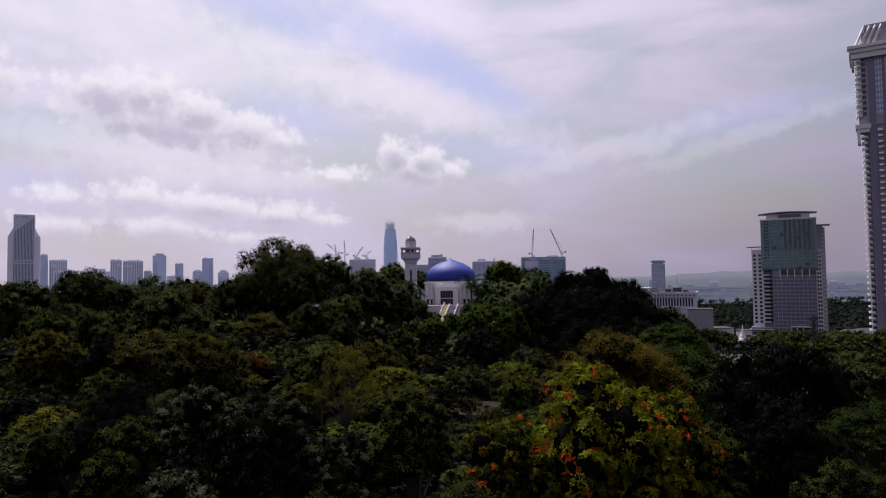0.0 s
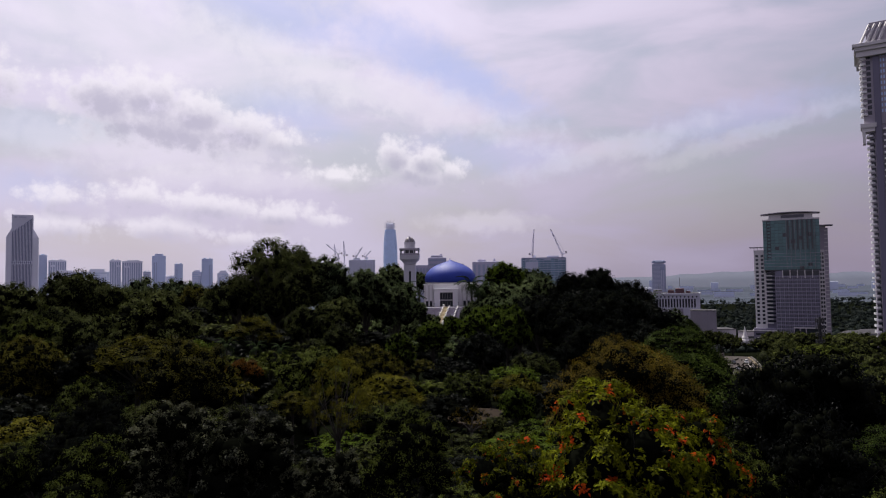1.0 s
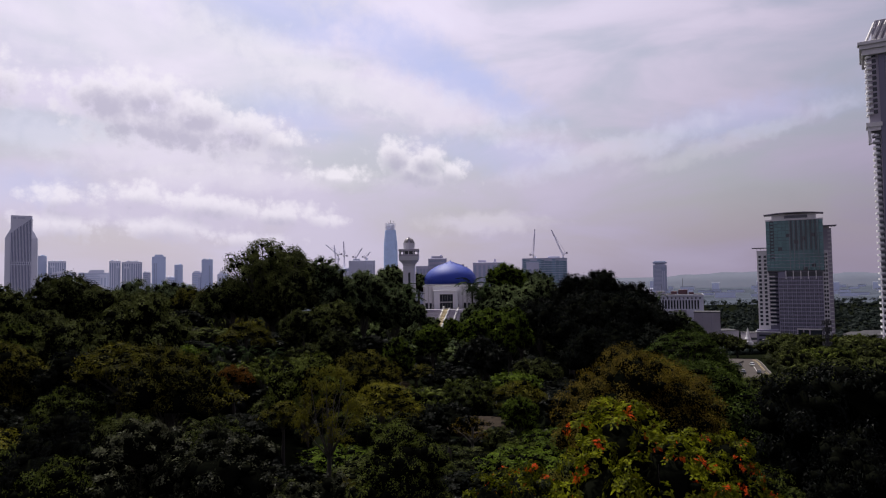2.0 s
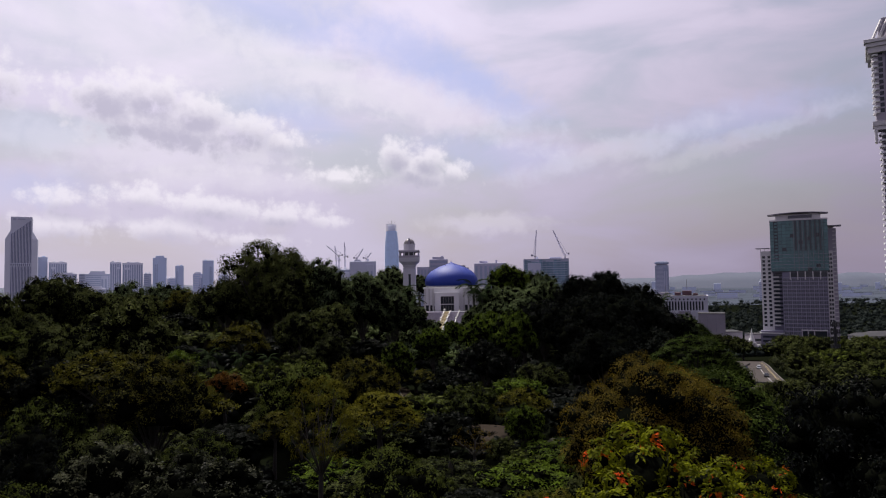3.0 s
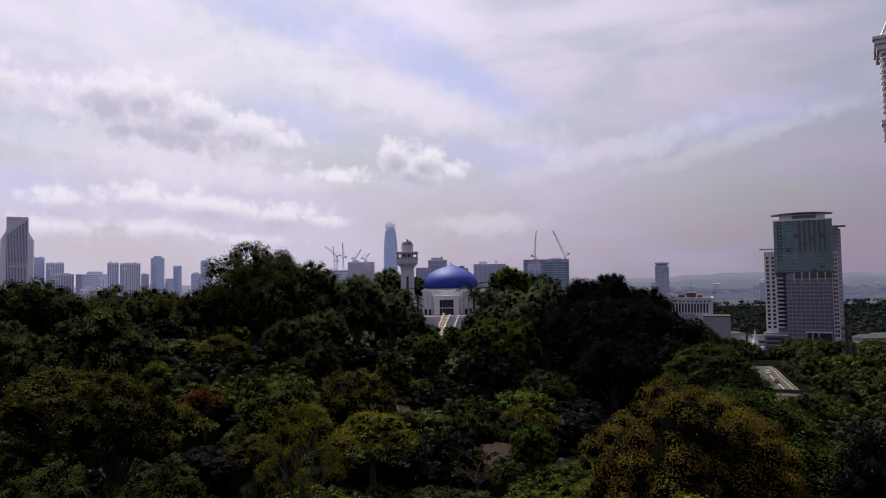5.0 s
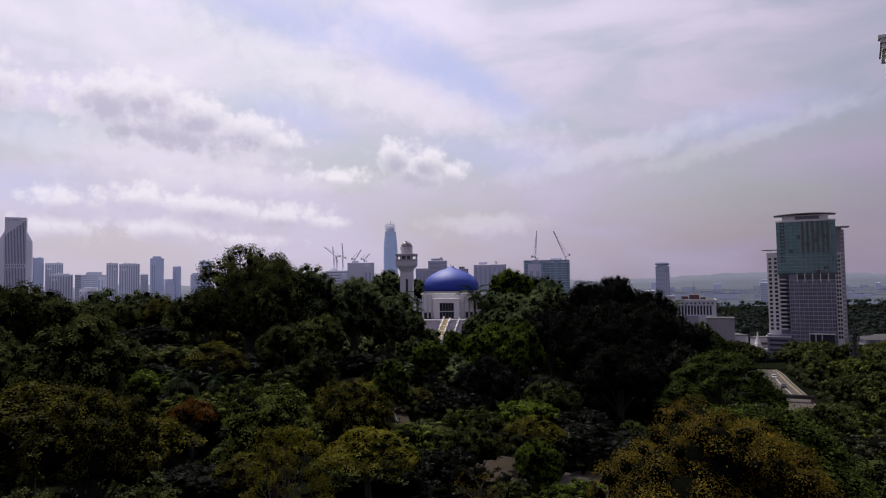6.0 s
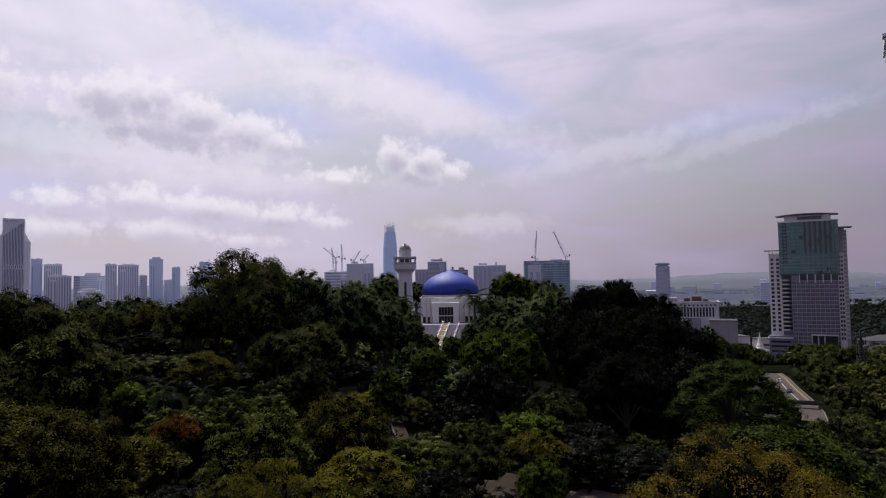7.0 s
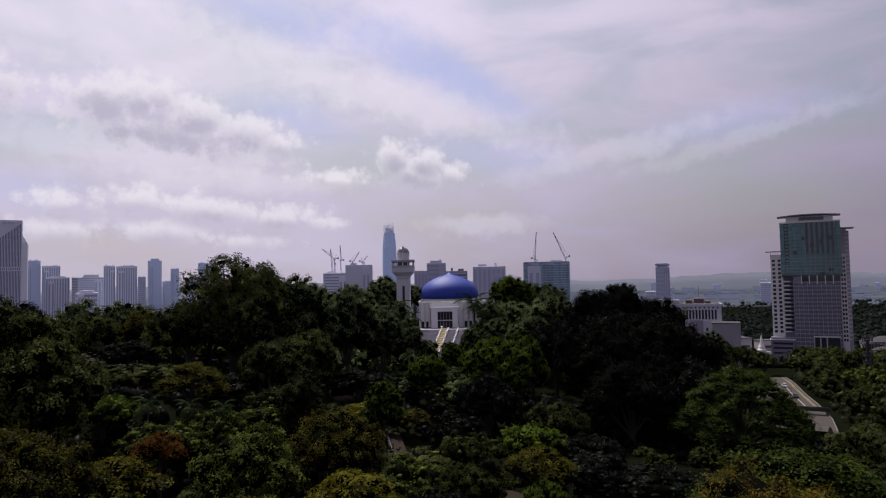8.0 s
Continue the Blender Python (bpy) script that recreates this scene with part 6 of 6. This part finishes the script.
# ---- the valley and the city's edge ----
def make_civic_building():
    t = thing("civic_building", (150.0, 430.0, -14.0), "white civic building with tall window slots and roof plant", "building")
    t.rotation_euler, t.scale = (0, 0, radians(-20)), (0.93, 0.93, 1.0)
    part("body", boxes((-34, 17, 0, 26, 0, 41.5), bevel=0.2), CIVIC_WALL, t)
    part("roof", boxes((-33.6, 16.6, 0.4, 25.6, 42.62, 42.7)), ROOF_GREY, t)
    part("parapet", boxes((-34.5, 17.5, -0.5, 26.5, 41.5, 42.6)), CIVIC_WALL, t)
    tall = part("window", boxes((-0.55, 0.55, -0.1, 0.05, 0, 5.6)), GLASS_DARK, t)
    window_rows(t, tall, [-32 + 1.9 * k for k in range(25)], [33.5], 0.0)
    attic = part("attic_window", boxes((-0.5, 0.5, -0.1, 0.05, 0, 1.0)), GLASS_DARK, t)
    window_rows(t, attic, [-32 + 2.6 * k for k in range(19)], [39.9], 0.0)
    course = part("string_course", boxes((-34.3, 17.3, -0.35, 0.0, 32.2, 32.8)), CIVIC_WALL, t)
    again(course, 0, 0, 7.1)
    sq = part("small_window", boxes((-0.6, 0.6, -0.1, 0.05, 0, 1.9)), GLASS_DARK, t)
    window_rows(t, sq, [-32 + 3.1 * k for k in range(16)], [17.5, 22.0, 26.5], 0.0)
    part("bay", boxes((-2, 6, -1.6, 0, 0, 33), bevel=0.1), PAVER, t)
    part("roof_plant", boxes((-4, 0, 6, 14, 42.6, 44.6), (1, 7, 8, 16, 42.6, 45.6), (8, 11, 7, 12, 42.6, 44.0)), ROOF_PLANT, t)
    part("roof_plant", boxes((-14, -8, 6, 14, 42.6, 44.8), (-22, -18, 6, 14, 42.6, 45.2)), MAUVE, t)
    mast = bmesh.new()
    bar(mast, (4, 9, 47), (4, 9, 53), 0.3), bar(mast, (-10, 9, 44.8), (-10, 9, 49), 0.25)
    part("antenna", mast, STEEL, t)
    s = thing("slab_block", (158.4, 404.0, -12.0), "plain pale concrete slab block without windows", "building")
    s.rotation_euler, s.scale = (0, 0, radians(-22)), (0.93, 0.93, 1.0)
    part("body", boxes((-7.9, 7.9, 0, 16, 0, 30.4), bevel=0.15), RAW_CONCRETE, s)
    part("coping", boxes((-8.1, 8.1, -0.2, 16.2, 30.4, 30.8)), ROOF_GREY, s)
    joint = part("joint", boxes((-0.06, 0.06, -0.02, 0.0, 0, 30.4)), GREY_GRID, s)
    joint.matrix_basis = pose(-2.6, 0, 0)
    again(joint, 2.6, 0, 0)


make_civic_building()


def make_pagoda():
    t = thing("white_spire", (290.0, 635.0, -30.0), "small white pointed temple spire", "temple")
    part("hall", boxes((-8, 8, -3, 8, 0, 5.2), bevel=0.2), PALE, t)
    part("spire", lathe(bmesh.new(), [(4.2, 5.2), (4.0, 7.0), (2.8, 8.2), (2.9, 9.4), (1.9, 11.5), (1.2, 14.5), (0.5, 18.5), (0.0, 21.2)], 12), PALE, t)
    for x, y, top, deep in ((272, 645, -13.5, 22), (305, 640, -15.5, 12)):
        h = thing("low_building", (x, y, -34), "low grey flat-roofed building by the tower", "building", "low buildings")
        part("body", boxes((-14, 14, 0, deep, 0, top + 34), bevel=0.2), MAUVE, h)
        part("roof", boxes((-14.5, 14.5, -0.5, deep + 0.5, top + 34, top + 34.5)), ROOF_GREY, h)
        band = part("window_band", boxes((-12, 12, -0.1, 0.05, 12, 14.2)), GLASS_DARK, h)


make_pagoda()


def shed(x, y, z0, w, h, deep, roof_mat, label):
    t = thing("long_shed", (x, y, z0), label, "building", "low buildings")
    part("wall", boxes((-w / 2, w / 2, 0, deep, 0, h)), MAUVE, t)
    bm = bmesh.new()
    a = [bm.verts.new(c) for c in ((-w / 2 - 1, -1, h), (w / 2 + 1, -1, h), (w / 2 + 1, deep + 1, h), (-w / 2 - 1, deep + 1, h))]
    b = [bm.verts.new(c) for c in ((-w / 2 + 2, deep / 2, h + 3.4), (w / 2 - 2, deep / 2, h + 3.4))]
    bm.faces.new((a[0], a[1], b[1], b[0])), bm.faces.new((a[2], a[3], b[0], b[1])), bm.faces.new((a[1], a[2], b[1])), bm.faces.new((a[3], a[0], b[0]))
    bm.faces.new(list(reversed(a)))
    part("roof", bm, roof_mat, t)
    win = part("window", boxes((-0.8, 0.8, -0.1, 0.03, 1.2, 3.0)), GLASS_DARK, t)
    win.matrix_basis = pose(-w / 2 + 2.5, 0, 0)
    for k in range(1, int((w - 4) / 4)):
        again(win, -w / 2 + 2.5 + 4 * k, 0, 0)


shed(455, 700, -36, 46, 11, 18, ROOF_GREY, "long pale building with a grey roof")
shed(418, 640, -34, 30, 7, 14, ROOF_GREY, "low pale building with a grey roof")
shed(505, 760, -38, 40, 9, 18, ROOF_GREY, "low grey building beyond the trees")


def make_viaduct():
    t = thing("viaduct", (380.0, 545.0, -34.0), "grey elevated guideway with a yellow hoarding", "bridge", kind="structure")
    part("deck", boxes((-62, 90, -3, 3, 8.0, 9.4)), CONCRETE, t)
    for y in (-3.1, 3.1):
        part("parapet", boxes((-62, 90, y - 0.15, y + 0.15, 9.4, 10.6)), CONCRETE, t)
    leg = part("pier", boxes((-0.9, 0.9, -1.2, 1.2, -2, 8.0)), CONCRETE, t)
    leg.matrix_basis = pose(-55, 0, 0)
    for k in range(1, 8):
        again(leg, -55 + 20 * k, 0, 0)
    part("hoarding", boxes((-22, 16, -3.6, -3.35, 8.4, 11.2)), YELLOW, t, "yellow hoarding")
    part("guard_hut", boxes((20, 24, -6, -3.4, 8, 12)), WHITE, t)


make_viaduct()


def make_mast():
    """A dark monopole carrying rings of antenna panels."""
    t = thing("antenna_mast", (168.0, 298.0, -0.5), "dark monopole mast with clustered antenna panels", "mast")
    part("pole", tube_part([(0, 0, 0), (0, 0, 11), (0, 0, 21.5)], [0.75, 0.65, 0.45], 10), DARK_STEEL, t)
    ring = part("platform", lathe(bmesh.new(), [(1.6, 0), (1.6, 0.25), (0.3, 0.25), (0.3, 0)], 10), DARK_STEEL, t)
    panel = part("antenna_panel", boxes((-0.3, 0.3, -0.15, 0.15, 0, 1.9), bevel=0.05), DARK_STEEL, t)
    first = True
    for z in (10.0, 13.2, 16.4, 19.4):
        if z == 10.0:
            ring.matrix_basis = pose(0, 0, z)
        else:
            again(ring, 0, 0, z)
        for k in range(8):
            a = 2 * math.pi * k / 8 + z
            where = (1.7 * math.cos(a), 1.7 * math.sin(a), z - 0.4)
            if first:
                panel.matrix_basis = pose(*where, 0, 0, math.degrees(a) + 90)
                first = False
            else:
                again(panel, *where, math.degrees(a) + 90)


make_mast()


# ---- tower cranes ----
def crane(x, y, foot, hub, tip, back):
    """A luffing crane: mast from foot to hub, jib to tip, short counter-jib; tip and back are (along x, height) from the hub."""
    t = thing("tower_crane", (x, y, foot), "luffing tower crane on a building site", "crane", "cranes")
    h = hub - foot

    def truss(a, b, w):
        bm = bmesh.new()
        a, b = Vector(a), Vector(b)
        d = (b - a).normalized()
        s = Vector((d.z, 0, -d.x)) * w / 2
        for o in (Vector((0, -w / 2, 0)), Vector((0, w / 2, 0))):
            bar(bm, a + s + o, b + s * 0.4 + o, w * 0.22), bar(bm, a - s + o, b - s * 0.4 + o, w * 0.22)
            n = max(4, int((b - a).length / (w * 1.6)))
            for k in range(n):
                p, q = a.lerp(b, k / n), a.lerp(b, (k + 1) / n)
                e = 1 - 0.6 * k / n
                bar(bm, p + s * e * (1 if k % 2 else -1) + o, q - s * e * (1 if k % 2 else -1) + o, w * 0.16)
        return bm
    part("mast", truss((0, 0, 0), (0, 0, h), 2.2), FAR_MAUVE, t)
    part("jib", truss((0, 0, h), (tip[0], 0, h + tip[1]), 1.8), FAR_MAUVE, t)
    part("counter_jib", truss((0, 0, h), (back[0], 0, h + back[1]), 1.6), FAR_MAUVE, t)
    part("counterweight", boxes((back[0] - 1.2, back[0] + 1.2, -1.5, 1.5, h + back[1] - 2.2, h + back[1] + 1.0)), MAUVE, t)
    part("cab", boxes((-1.6, 1.0, -2.4, -0.6, h - 1.6, h + 0.9), bevel=0.15), PALE, t)
    rope = bmesh.new()
    bar(rope, (back[0] * 0.5, 0, h + 6), (tip[0], 0, h + tip[1]), 0.3), bar(rope, (0, 0, h), (back[0] * 0.5, 0, h + 6), 0.5)
    part("tie", rope, FAR_MAUVE, t)


crane(-186, 1172, 61.5, 86, (-22, 18), (6, 2))
crane(-176, 1176, 61.5, 84, (-1.0, 26), (5, 1))
crane(-192, 1180, 61.5, 78, (-2.5, 26), (6, 1))
crane(-152, 1156, 74, 80, (11, 17), (-5, 2))
crane(-136, 1160, 74, 80, (9, 10), (-5, 2))
crane(146, 1056, 70, 76, (3, 42), (-5, 2))
crane(194, 1058, 70, 76, (-18, 41), (6, 4))


# ---- woods and roofs of the plain ----
def far_woods():
    """The woods of the valley and the plain, too far to tell tree from tree."""
    rng = np.random.default_rng(11)
    lobes = []
    while len(lobes) < 2600:
        y = rng.uniform(420, 2100)
        x = rng.uniform(0.22 * y, 0.80 * y + 20)
        if 262 < x < 372 and 470 < y < 670 or 225 < x < 320 and y < 450 or 105 < x < 185 and y < 470:
            continue
        if rng.random() > (1.0 if y < 1500 else 0.5):
            continue
        s = rng.uniform(3.2, 6.5) * (1 + y / 2600)
        z = ground_at(x, y)
        if y < 720 and 260 < x < 460:
            s = min(s, 5.5)
        lobes.append((x, y, z + s * 0.3, s, s * rng.uniform(0.7, 1.0)))
    verts = lobed_crown(rng, lobes, 90000, 2.0, 1.6, 0.2, 1.4, low=-0.1, corners=3)
    tagged(new("far_woods", mesh_of_quads("far_woods", verts, LEAF_VALLEY, knobbly_body(rng, lobes[::2], 0.68), 3)), "dark green woods of the valley in haze", "woods", kind="stuff")


far_woods()


# Haze over the far town is put into this pale blue wall colour.
FAR_HAZY = material("hazed_lilac_wall", (0.56, 0.60, 0.72), 0.8, vary=0.1, scale=0.02, fine=0.2, bump=0)


def far_town():
    """Low pale blocks of the far town between the woods and the hills."""
    rng = random.Random(21)
    for k in range(40):
        y = rng.uniform(2300, 4200)
        x = rng.uniform(0.28, 0.68) * y
        w, h = rng.uniform(25, 80), rng.uniform(8, 22)
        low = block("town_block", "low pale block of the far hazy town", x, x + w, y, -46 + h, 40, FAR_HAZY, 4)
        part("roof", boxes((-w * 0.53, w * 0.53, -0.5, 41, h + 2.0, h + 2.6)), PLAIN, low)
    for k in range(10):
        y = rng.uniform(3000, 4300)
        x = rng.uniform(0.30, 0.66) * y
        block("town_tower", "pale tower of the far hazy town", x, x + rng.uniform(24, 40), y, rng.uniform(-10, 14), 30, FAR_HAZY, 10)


far_town()
